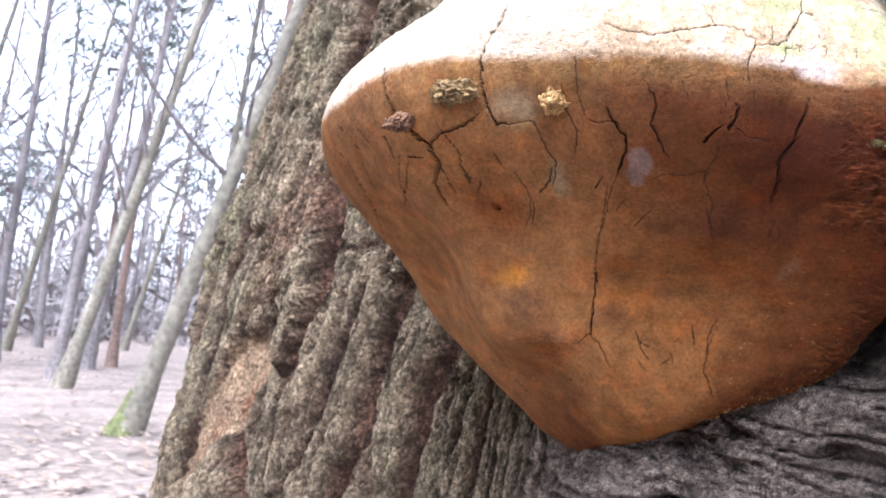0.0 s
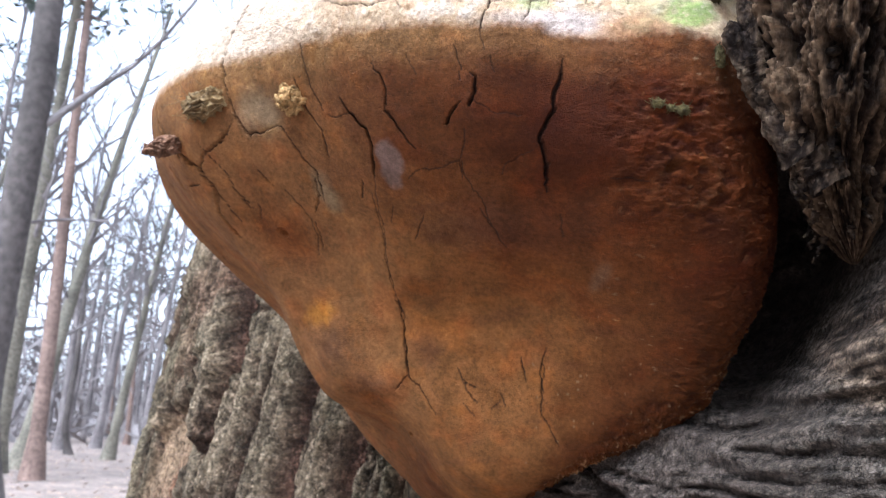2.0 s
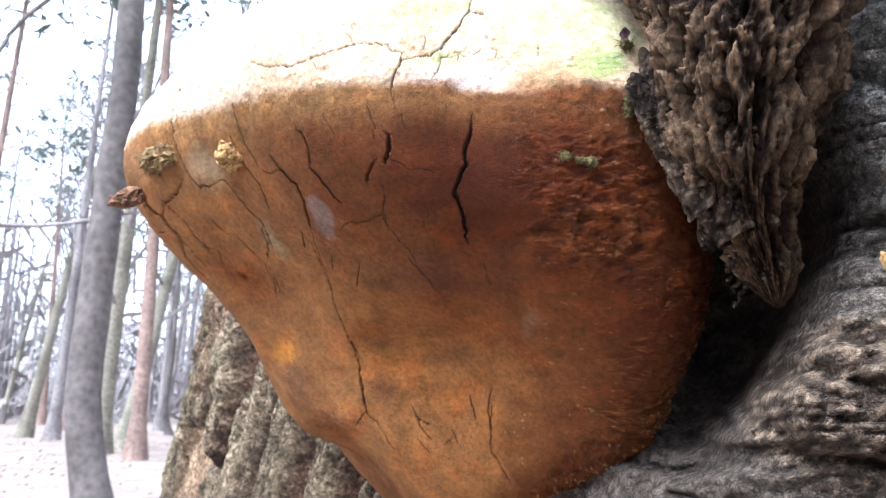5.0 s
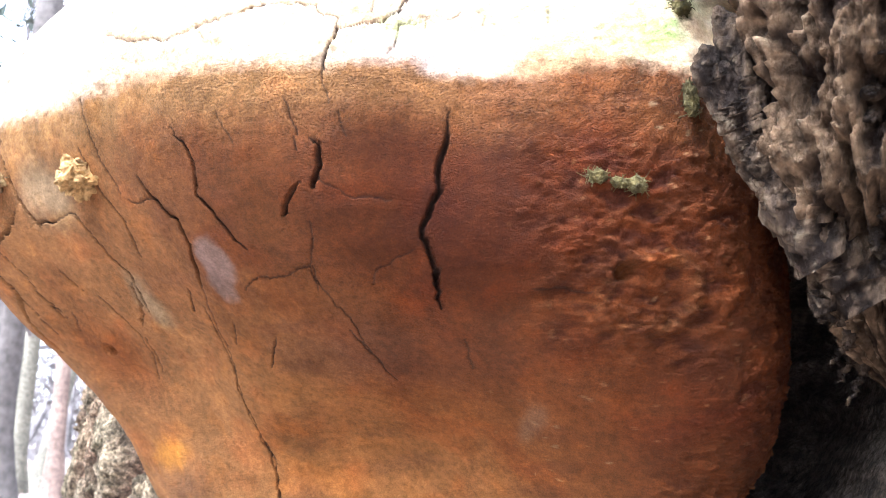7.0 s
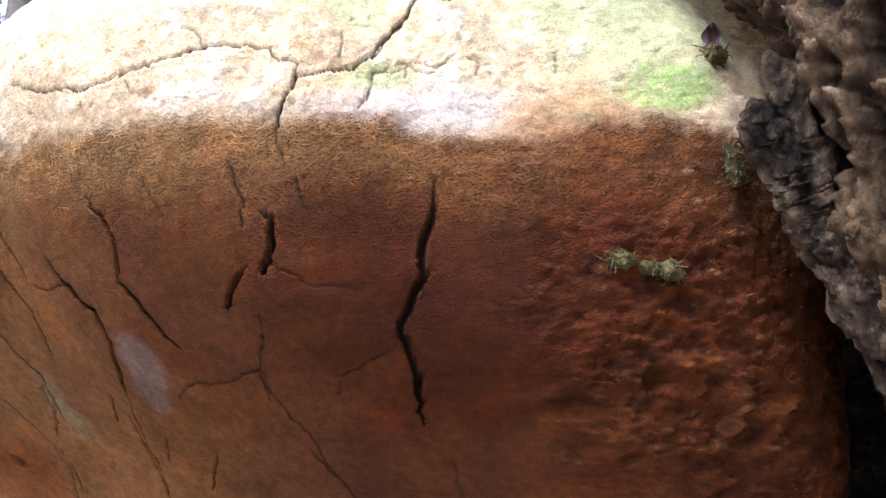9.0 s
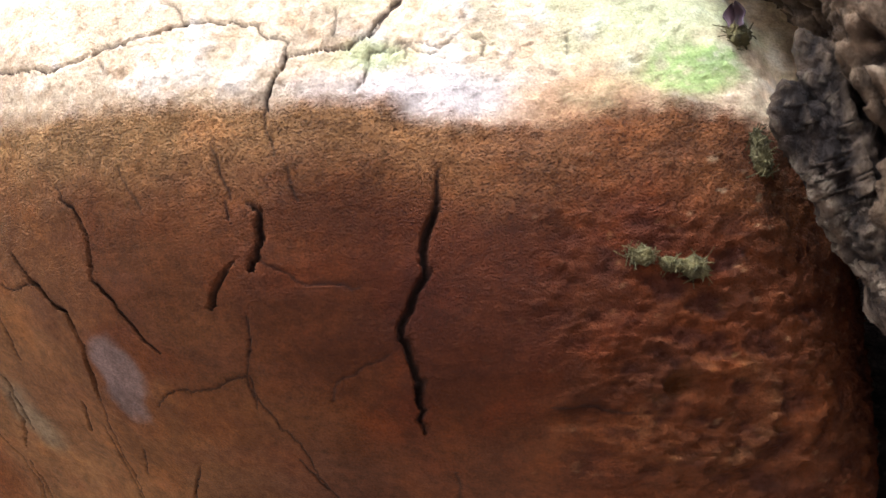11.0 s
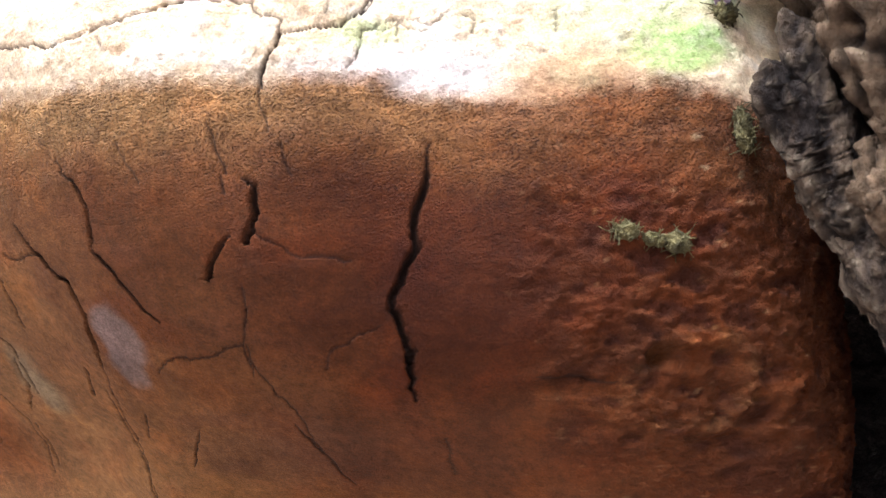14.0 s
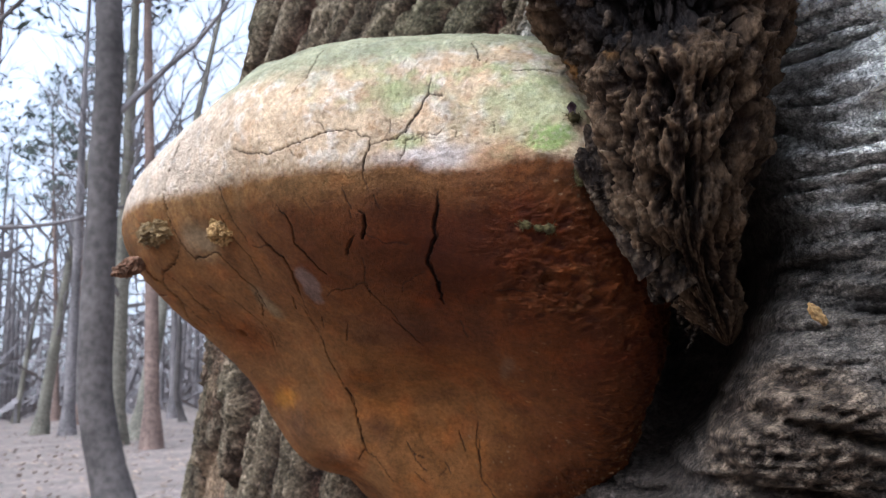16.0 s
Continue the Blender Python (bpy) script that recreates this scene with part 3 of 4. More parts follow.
rad = fungus_radius(d) + 0.0011 * (az - 34.5).clip(0, 24) ** 1.1 * step(5, 13, el) * step(33, 24, el) + 0.00026 * (az - 32).clip(0, 24) ** 1.3 * step(12, 4, el) * step(-28, -6, el)
flat = HEART + d * rad[:, None]
mm = flat * 1000
crackdepth, crackmask, slide = np.zeros(len(d)), np.zeros(len(d)), np.zeros((len(d), 3))


def crack(width, line):
    """Opens a crack of so many millimetres along a line of azimuths and elevations."""
    pts = np.array([[float(v) for v in p.split(",")] for p in line.split()])
    knots = HEART * 1000 + way_of(pts[:, 0], pts[:, 1]) * fungus_radius(way_of(pts[:, 0], pts[:, 1]))[:, None] * 1000
    lens = np.r_[0, np.cumsum(np.linalg.norm(np.diff(knots, axis=0), axis=1))]
    along = np.linspace(0, lens[-1], max(3, int(lens[-1] / 0.7)))
    path = np.stack([np.interp(along, lens, knots[:, k]) for k in range(3)], -1)
    seed = int(abs(pts[0, 0] * 13 + pts[0, 1] * 7))
    path = path + np.stack([0.55 * vnoise(np.c_[along / 3.1, 0 * along + seed, 0 * along + k], seed) + 0.42 * vnoise(np.c_[along / 1.2, 0 * along + seed, 0 * along + k + 5], seed) for k in range(3)], -1) * np.minimum(along, along[::-1] + 0.3).clip(0.15, 1)[:, None]
    radial = (path - HEART * 1000) / np.linalg.norm(path - HEART * 1000, axis=1)[:, None]
    path = HEART * 1000 + radial * fungus_radius(radial)[:, None] * 1000
    near = np.where((np.abs(mm - path.mean(0)) < np.abs(path - path.mean(0)).max(0) + 2.5).all(1))[0]
    share = along / lens[-1]
    taper = (np.minimum(share, 1 - share) * 5 + 0.25).clip(0, 1) * (0.8 + 0.45 * vnoise(np.c_[along / 2.0, 0 * along, 0 * along + seed], seed + 2))
    half = np.maximum(width * 0.46 * taper, 0.07)
    best = np.full(len(near), 9.0)
    tight = np.zeros(len(near))
    for a, b, h in zip(path[:-1], path[1:], half):
        k = (((mm[near] - a) @ (b - a)) / ((b - a) @ (b - a) + 1e-9)).clip(0, 1)
        dist = np.linalg.norm(mm[near] - a - k[:, None] * (b - a), axis=1)
        if h < 0.26:
            close = (dist < 0.19) & (k > 0) & (k < 1)
            slide[near[close]] = (a + k[:, None] * (b - a) - mm[near])[close]
            dist = np.where(close, 0, dist)
        soft = max(h, 0.13)
        hit = step(1.2, 0.8, dist / soft) * min(1, 0.45 + 0.55 * h / 0.13)
        better = hit > tight
        tight[better] = hit[better]
        best[better] = h
    crackdepth[near] = np.maximum(crackdepth[near], tight * np.minimum(best * 5.0, 3.2))
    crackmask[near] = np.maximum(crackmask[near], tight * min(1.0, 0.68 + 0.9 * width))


crack(0.95, '-36.3,8.9 -39.5,7.3 -44.2,6.2 -47.6,4.7 -48.4,3.8')
crack(1.18, '-50,7 -47.6,4.7 -47.7,1.8 -51.2,-1.2 -52.2,-5.7')
crack(0.72, '-54.1,3.4 -50.4,2.9')
crack(0.76, '-54.2,2.9 -60.5,-0.4 -74,-3.1')
crack(0.74, '-57.5,6.8 -58.7,3.6')
crack(0.46, '-35.9,3.4 -35.1,1.1')
crack(0.26, '-33.3,0.3 -31.6,-3.1 -32.7,-7 -35.7,-11.7')
crack(0.46, '-43.8,1.3 -43.9,-1.4')
crack(0.20, '-17,-28.2 -17.5,-20.3 -14.8,-8.9 -13.7,-2.7')
crack(1.02, '15,9.6 15.1,8.8 14.9,7.6 14.3,6.2 14.2,4.1 13.7,3.1 13.1,1.9 13.2,0.6 14.1,-0.8 14.4,-2.5 14.8,-4.5')
crack(0.92, '4.4,8.5 5.1,7.9 5,6.5 4.3,5.2')
crack(0.78, '3.3,5.7 2.4,5 1.3,3.6')
crack(0.15, '5,5.6 6.3,4.9 7.7,4.3 10.6,4')
crack(0.62, '-7.9,10.8 -7,9.6 -6.4,8.4 -6.7,6.9 -6.9,5.8 -6,4.9 -4.8,3.1 -3.4,1.5')
crack(0.83, '-13.9,8.6 -12.9,6.8 -10.7,4.9 -10.4,3 -11,1.5 -12,-0.8')
crack(0.24, '-16.7,7.4 -14.7,6.8 -12.9,6.8')
crack(0.22, '3.6,2.9 3.5,1.3 2.8,-0.1 1.6,-0.4 -0.4,-1 -4.2,-0.7 -5.6,-1.7')
crack(0.19, '3,-0.3 3.2,-1.8 4.6,-3.7 5.7,-5.1 6.5,-7.1 8.4,-10.6')
crack(0.15, '8.6,-2.1 9.1,-0.8 10.8,-0.2 12.3,0.4')
crack(0.24, '2.6,11.2 3.1,9.9 3.5,8.7')
crack(0.24, '3.2,8.7 3.3,7.7')
crack(0.24, '6.8,10 7.3,8.4')
crack(0.16, '-3.2,10.9 -2.8,10 -2.1,8.8')
crack(0.63, '-24.7,1.1 -26.2,-1.4 -29.4,-3.7')
crack(0.32, '-14.7,-0.7 -16.2,-3')
crack(0.16, '17.1,-7.2 18.4,-10.4')
crack(0.31, '-14.6,18.9 -11.6,17.7 -7.9,16.9 -5.2,17.2 -3.8,17.4 -1.3,17.8 0.8,18.2 3.7,18.3 5,18 5.7,17.2 6.8,16.9')
crack(0.38, '6.8,16.9 6.5,15.6 5.9,14.5 5.6,12.8')
crack(0.15, '5.6,12.8 6.1,10.6')
crack(0.29, '6.6,16.1 8,16.4 10,16.6 11.4,17.4 12.1,18.9 13.2,19.7 14.1,21.7')
crack(0.19, '12.4,16.6 11.4,16.2 11.1,14.9 10.5,14')
crack(0.18, '0.8,18.2 0.1,19.6 -0.8,19.6')
crack(0.12, '9.3,17.4 9.4,19.3')
crack(0.12, '12.8,16.8 14.2,16.9 15.2,16.4 16.3,17.4')
crack(0.34, '11.4,17.2 12.7,19.4 14.7,22.5 15,24.6')
crack(0.48, '14.7,22.2 16.5,21.9')
crack(0.50, '21.5,31.7 22.1,27.4')
crack(0.37, '25.9,24.6 30.2,24.2 32.6,23.7 37,25.6')
crack(0.25, '-2.1,33.5 -2.7,27.1 -4.7,24.5')
crack(0.82, '-30.8,25.8 -31.6,21.4 -33.7,18.4 -34.6,15.7 -34.6,12.6 -34.5,10.1 -33.5,7.5 -28.8,7.6')
crack(0.98, '-50.8,7.5 -48.9,5.3')
crack(1.00, '-54,17 -53.9,13.8 -52.6,10.4 -51.3,6.7')
crack(0.37, '-28.8,7.6 -26.6,7.8 -25.4,4.2 -23.8,1.6 -25.5,-2.3')
crack(0.27, '-18.7,15.1 -18.5,10.7 -17.4,7.9')
crack(0.60, '-17.5,-24.5 -18.7,-34.9 -20,-44.2')
crack(0.24, '5.3,-6.2 9.9,-12.3')
crack(0.30, '-3,-43.1 -0.2,-47.1 3.4,-49.2')
crack(0.31, '21.6,-37.7 22.5,-47.4')
crack(0.34, '16,-37.8 17.7,-42.3')
crack(0.26, '7.7,-49.7 10.7,-47.7')
crack(0.26, '22,-46.5 28.5,-51.6')
crack(0.18, "-12,-0.8 -13.6,-5 -14.2,-9 -16.4,-14 -16.8,-20 -18,-24 -17.0,-28 -19.2,-35 -20,-44")
crack(0.4, "-44,7 -42.5,3.5 -43.8,1.3 -43.2,-1.5")
crack(0.35, "-21,12 -20.5,9 -19,6 -19.6,3")

crack(0.40, '-74.7,11.4 -71.3,6.4')
crack(0.45, '-80,9.9 -79.9,5.7 -84.7,1.4')
crack(0.35, '-67,9.4 -64.1,5.9')
crack(0.40, '-58.1,7.5 -57.5,5')
crack(0.40, '-66.1,5.2 -73.8,1.2')
crack(0.40, '-73.9,5.1 -79.7,0.9')
crack(0.50, '-55.9,3.8 -63.5,0.2 -69.9,-3.1')
crack(0.50, '-78.8,6.1 -83.3,1.9 -88.8,-2.4 -98.4,-6.8')
crack(0.35, '-91.9,-27.4 -87.9,-36.3 -80.4,-44.8 -87.6,-56.8')
crack(0.35, '-89.3,-58 -87.8,-65.7')
crack(0.30, '-20.4,-43.3 -15.8,-47.9 -12.2,-52.4')
crack(0.25, '-20.4,-43.3 -26.2,-46.5')
crack(0.30, '-3.3,-42.5 -1,-45.5 3.1,-46.3')
crack(0.25, '10.6,-46.3 12.4,-48.4')
crack(0.30, '21.4,-33.5 21,-38.8 21.8,-42.9')
crack(0.22, '-1.7,-49.3 2.2,-51.6')
crack(0.35, '-31.1,-5.2 -32.2,-7.5 -33.8,-10.6')
crack(0.30, '-48.2,3.9 -47.9,0.7 -48,-3.3')
crack(0.30, '-41.5,-0.9 -43.5,-3.3')
crack(0.30, '-14.7,-0.9 -16.4,-2.8')
crack(0.30, '-4.5,-6.7 -7.6,-10.6')
crack(0.20, '-10.2,-5 -11.8,-7.3')
crack(0.20, '22,-3 23.8,-3 26,-3.4')
crack(0.20, '2.8,-0.1 3,-2.3')
crack(0.14, '11.3,16.3 12.6,16.2 13.4,16.7 13.9,16.2 15.2,16.3')
crack(0.14, '13.4,16.7 13.3,15.8')
crack(0.14, '22.5,17.4 22.5,15.9')
crack(0.14, '17.2,17.3 18,17.1 17.6,16.1')
crack(0.15, '-4.4,16.8 -4,16.2')


def spot(a, e, ra, re, soft=0.35, ragged=0.25, seed=1):
    """A ragged patch: 1 inside an ellipse of degrees round an azimuth and elevation."""
    k = np.hypot((az - a) / ra, (el - e) / re) + ragged * rag * (1 if seed % 2 else -1)
    return step(1 + soft, 1 - soft, k)


low = fbm(mm / 16, 3, 201)
mid = fbm(mm / 4.5, 3, 211)
tiny = fbm(mm / 1.1, 3, 221)
rag = fbm(mm / 5, 3, 231)
streak = fbm(mm / np.array((14, 14, 3.0)), 3, 241)
rim = np.interp(az, (-90, -67, -40, -25, -10, 6, 11, 15, 20, 26, 33, 60), (12, 14.5, 16.5, 15.5, 14.6, 13.4, 13.6, 12.4, 11.8, 12.6, 10.8, 10))
above_rim = el - rim - 0.55 * mid - 0.4 * tiny
cap = step(-1.0, 1.2, above_rim)
band = step(-9, -1, above_rim) * (1 - cap)
rough = spot(31, -2, 8, 7, 0.6, 0.4) + 0.4 * spot(27, 6, 8, 6, 0.5, 0.3)
margin = step(9, 1, el + 37.5 + 1.8 * (47.7 - az).clip(0, 60) + 4 * rag) * step(14, 30, az)
margin = np.maximum(margin, step(44, 51, az + 4 * rag) * step(4, -6, el))
crumbly = np.maximum(rough.clip(0, 1), 0.8 * step(33, 42, az + 4 * rag) * step(12, 2, el))
height = 0.9 * low + 0.22 * mid + 0.05 * tiny
height += cap * (0.16 * mid + 0.24 * tiny - 0.30 * step(0.42, 0.62, vnoise(mm / 1.5, 265))) + band * (0.14 * tiny + 0.12 * mid) + 0.05 * fbm(mm / 0.5, 2, 225)
grains = step(0.25, 0.45, vnoise(mm / 1.2, 253)) + 0.7 * step(0.3, 0.5, vnoise(mm / 0.75, 255))
crumbly = np.maximum(crumbly, margin)
height += margin * (0.4 * grains + 0.9 * vnoise(mm / 4, 257))
shelf = ridge(mm / np.array((5.5, 5.5, 3.6)) + 0.5 * rag[:, None], 3, 251)
debris = step(0.30, 0.5, vnoise(mm / 0.9, 253)) * step(-0.1, 0.35, fbm(mm / 3.5, 2, 257))
height += crumbly * (1.2 * (shelf - 0.55) + 0.60 * fbm(mm / 1.6, 3, 263) + 0.75 * debris + 0.5 * fbm(mm / 0.65, 2, 267))
ring_ledge = np.exp(-((np.hypot((az - 30.2) / 1.25, el + 3.6) - 2.6) / 0.55) ** 2) * step(-0.5, 0.4, rag + 0.4)
height += 0.5 * ring_ledge - 0.9 * step(1.2, 0.2, np.hypot((az - 24.5) / 3.2, (el + 3.6) / 0.8))
height += 0.9 * spot(-41.7, -31, 8, 7, 0.8, 0.1) - 0.6 * spot(-30, -36, 6, 5, 0.8, 0.1)
height += 0.8 * spot(-41, -6.2, 3.0, 2.2, 0.6, 0.2) - 2.2 * spot(-41, -6.2, 0.9, 0.8, 0.4, 0.1) - 2.5 * spot(-34.9, -61.5, 1.2, 0.7, 0.4, 0.1) - 2.5 * spot(28.1, -1.9, 0.7, 0.6, 0.4, 0.1)
height += 0.5 * np.exp(-((above_rim + 1.0) / 2.2) ** 2) * step(-50, -10, az) * (0.5 + 0.8 * mid)
height -= crackdepth
surface = flat + slide / 1000 + d * (height / 1000)[:, None]

# colours of the flesh, with the fall of light over it painted in
n1 = np.ones((len(d), 1))
DARK = 0.61
# paler low and left: part ochre flesh, part light put into the colour
pore = mix(np.array((0.165, 0.058, 0.020)) * n1, (0.335, 0.148, 0.055), step(4, -14, el + 8 * low) * step(42, 20, np.abs(az - 2)))
pore = mix(pore, (0.20, 0.078, 0.048), 0.3 * step(0.05, 0.45, streak + 0.3 * mid))
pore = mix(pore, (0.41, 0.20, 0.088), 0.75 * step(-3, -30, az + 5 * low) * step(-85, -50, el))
pore = mix(pore, (0.24, 0.088, 0.025), 0.6 * crumbly)
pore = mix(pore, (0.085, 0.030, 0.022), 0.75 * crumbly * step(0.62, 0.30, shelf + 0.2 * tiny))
pore = mix(pore, (0.42, 0.215, 0.085), 0.7 * (crumbly * debris * step(0.0, 0.4, tiny)).clip(0, 1))
pore = mix(pore, (0.40, 0.24, 0.13), 0.55 * ring_ledge * step(-0.2, 0.3, tiny))
pore = mix(pore, (0.42, 0.232, 0.105), 0.7 * band * step(50, 15, np.abs(az + 15)) * step(-6.5, -1.5, above_rim + 1.5 * tiny))
# dark patch below the bump: its shadow is put into the colour
pore = mix(pore, (0.10, 0.048, 0.036), 0.6 * spot(-41.7, -33.5, 7.5, 5, 0.8, 0.6))
pore = mix(pore, (0.16, 0.07, 0.055), 0.5 * spot(-13, -37, 4.5, 5, 0.8, 0.9))
pore = mix(pore, (0.22, 0.11, 0.085), 0.5 * spot(-33, -44, 7, 2.5, 0.8, 0.8))
pore = mix(pore, (0.62, 0.27, 0.05), 0.85 * spot(-44, -25, 5, 2.4, 0.7, 0.8))
pore = mix(pore, (0.58, 0.22, 0.06), 0.6 * spot(-8, -33, 9, 3.0, 0.9, 0.9))
pore = mix(pore, (0.27, 0.08, 0.02), 0.7 * spot(-41, -7, 7, 6, 0.7, 0.5))
pore = mix(pore, (0.27, 0.09, 0.025), 0.6 * spot(-40, -48, 8, 6, 0.8, 0.5))
pore = mix(pore, (0.42, 0.33, 0.24), 0.6 * spot(-24, -1.5, 2.0, 3.0, 0.6, 0.5))
pore = mix(pore, (0.42, 0.33, 0.25), 0.6 * spot(-29.5, 9.5, 4.0, 2.6, 0.6, 0.4))
pore = mix(pore, (0.42, 0.32, 0.27), 0.45 * spot(25.1, -16.1, 0.8, 2.2, 0.7, 0.8))
pore = mix(pore, (0.22, 0.12, 0.10), 0.5 * spot(12, -9, 12, 4, 0.8, 0.5))
pore = mix(pore, (0.85, 0.62, 0.42), 0.8 * margin * step(0.6, 1.3, grains))
pore = mix(pore, (0.60, 0.48, 0.36), 0.5 * step(0.62, 0.72, vnoise(mm / 1.2, 271)) * step(14, 30, az + 6 * rag))
# three steps darker towards the right: fading light is put into the colour
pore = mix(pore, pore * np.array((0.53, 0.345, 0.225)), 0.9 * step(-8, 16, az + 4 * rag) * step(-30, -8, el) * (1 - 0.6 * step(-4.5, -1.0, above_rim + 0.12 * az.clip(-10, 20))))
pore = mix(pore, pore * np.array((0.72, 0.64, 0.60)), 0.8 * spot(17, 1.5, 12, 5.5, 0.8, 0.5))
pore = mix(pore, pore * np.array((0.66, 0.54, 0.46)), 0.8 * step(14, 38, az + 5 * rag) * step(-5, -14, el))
# mottling: rust, dusky purple-brown and ochre clouds, fine light specks
pore = mix(pore, pore * np.array((0.74, 0.66, 0.70)), 0.45 * step(0.0, 0.5, fbm(mm / 9, 4, 281)))
pore = mix(pore, pore * np.array((1.28, 1.16, 0.9)), 0.7 * step(0.05, 0.45, fbm(mm / 7, 4, 285)))
pore = mix(pore, pore * np.array((1.1, 0.86, 0.7)), 0.6 * step(0.0, 0.4, fbm(mm / 12, 3, 289)))
pore = mix(pore, pore * 0.72, 0.55 * step(0.25, 0.5, fbm(mm / 1.8, 3, 293)))
pore = pore * np.array((0.98, 0.96, 0.76))
pore = pore * DARK
pore = mix(pore, (0.165, 0.125, 0.108), 0.62 * spot(-8.3, 0.2, 2.2, 2.6, 0.3, 0.9))
crust = mix(np.array((0.62, 0.455, 0.29)) * n1, (0.72, 0.60, 0.465), step(-0.1, 0.35, mid + 0.5 * low))
crust = mix(crust, (0.58, 0.38, 0.22), 0.7 * step(0.1, 0.4, fbm(mm / 7, 3, 261)))
crust = mix(crust, (0.42, 0.24, 0.12), 0.55 * step(0.2, 0.5, tiny))
crust = mix(crust, (0.44, 0.27, 0.14), 0.45 * step(0.35, 0.6, vnoise(mm / 1.9, 265)))
crust = mix(crust, (0.58, 0.50, 0.465), 0.75 * spot(14.5, 13.6, 7, 1.7, 0.5, 0.5))
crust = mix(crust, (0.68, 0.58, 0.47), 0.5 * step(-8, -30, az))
crust = mix(crust, (0.46, 0.25, 0.12), 0.85 * spot(23, 13, 4.0, 1.8, 0.5, 0.4))
crust = mix(crust, (0.46, 0.49, 0.25), 0.7 * spot(28, 19, 6.5, 5.5, 0.7, 1.1))
crust = mix(crust, (0.33, 0.45, 0.13), 0.85 * spot(28.8, 14.0, 2.4, 1.9, 0.35, 0.8) * step(-0.5, 0.15, tiny + 0.6 * rag))
crust = mix(crust, (0.40, 0.47, 0.20), 0.6 * spot(11.5, 16.0, 2.6, 0.9, 0.5, 0.5))
crust = mix(crust, (0.42, 0.48, 0.22), 0.6 * spot(10.7, 22.0, 2.2, 2.6, 0.5, 0.5))
crust = mix(crust, (0.50, 0.31, 0.14), 0.85 * step(33, 38, az + 3 * rag))
crust = mix(crust, (0.44, 0.48, 0.22), 0.6 * step(0.0, 0.35, fbm(mm / 6, 4, 305)) * step(19, 23, el) * step(-10, 15, az))
crust = mix(crust, (0.32, 0.33, 0.20), 0.85 * step(25, 30, el + 3 * rag - 0.1 * np.abs(az)))
crust = crust * 0.75
# cracks near black: dark brown tissue and the shade of their depth together
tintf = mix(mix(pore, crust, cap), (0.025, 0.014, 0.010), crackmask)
pores_on = (0.12 + 0.8 * band + 0.35 * step(-16, -6, above_rim) * (1 - cap)) * (1 - crackmask) * (1 - 0.8 * cap)
fungus = new("bracket_fungus")
tagged(fungus, "large cracked hoof-shaped bracket fungus growing from the trunk", "fungus")
quads = grid_faces(NF, NF)[:, ::-1]
upper = cap[quads].mean(1) > 0.5
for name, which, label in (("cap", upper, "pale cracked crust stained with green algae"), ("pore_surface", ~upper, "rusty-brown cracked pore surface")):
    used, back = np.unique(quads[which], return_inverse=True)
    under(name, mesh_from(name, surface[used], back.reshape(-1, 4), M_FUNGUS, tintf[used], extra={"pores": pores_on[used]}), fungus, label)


def on_fungus(a, e, lift=0.0):
    w = way_of(np.array([float(a)]), np.array([float(e)]))
    return Vector(HEART + w[0] * (fungus_radius(w)[0] + lift))


def crumbs(name, a, e, size, mat, label, category, seed, reach=(0, 0, 0), fibres=0, at=None):
    """A crumbly clump stuck to the fungus, drawn out along reach."""
    bm = bmesh.new()
    bmesh.ops.create_icosphere(bm, subdivisions=4 if size < 0.0025 else 5, radius=1)
    v = np.array([q.co[:] for q in bm.verts])
    q = np.array([[w.index for w in face.verts] for face in bm.faces])
    bm.free()
    grow = 1 + 0.55 * fbm(v * 1.6 + seed, 2, seed) + 0.30 * step(0, 0.4, np.abs(vnoise(v * 3.2 + seed, seed + 1))) + 0.22 * fbm(v * 9, 3, seed + 2)
    reach = np.array(reach)
    along = v @ (reach / (np.linalg.norm(reach) + 1e-9))
    v = v * (grow * size * 0.8)[:, None] + (along * 0.5 + 0.35)[:, None] * reach
    v = v + np.stack([0.3 * size * fbm(v / size * 1.4 + 5 * c, 2, seed + c) for c in range(3)], -1)
    if fibres:
        r = np.random.default_rng(seed)
        pieces = [(v, q)]
        for n in range(fibres):
            k = np.linspace(0, 1, 5)[:, None]
            way = r.normal(0, 1, 3) + np.array((0, -0.6, 0))
            path = v[int(r.integers(len(v)))] + way / np.linalg.norm(way) * size * r.uniform(0.3, 1.0) * k + r.normal(0, 0.5, 3) * size * k**2
            tv, tq = tube(path, np.linspace(0.00010, 0.00005, 5), 4)
            pieces.append((tv, np.concatenate([tq[:, [0, 1, 2]], tq[:, [0, 2, 3]]])))
        v, q = joined(pieces)
    return tagged(new(name, mesh_from(name, v + np.array(at or on_fungus(a, e)), q, mat)), label, category)


crumbs("ochre_clump", -22.5, 10.0, 0.0037, M_CRUMB, "ochre clump of crumbly insect frass stuck to the brown pore surface", "frass", 1)
crumbs("moss_clump", -41, 11.6, 0.0040, M_OLIVE, "olive clump of moss and debris stuck to the rounded rim", "moss", 2, reach=(0.008, -0.003, 0.001), fibres=60)
crumbs("frass_stalk", -49.5, 8.3, 0.0026, M_REDCRUMB, "reddish crumbly stalk of frass hanging off the rim", "frass", 3, reach=(-0.006, -0.004, -0.003))
for a, e, size, seed in ((25.2, 4.6, 0.0010, 4), (26.6, 4.1, 0.0008, 14), (27.8, 3.9, 0.0011, 24)):
    crumbs("moss_tuft", a, e, size, M_MOSS, "small dry olive moss tuft on the rough brown pore surface", "moss", seed, reach=(0.001, -0.0003, -0.0005), fibres=70)
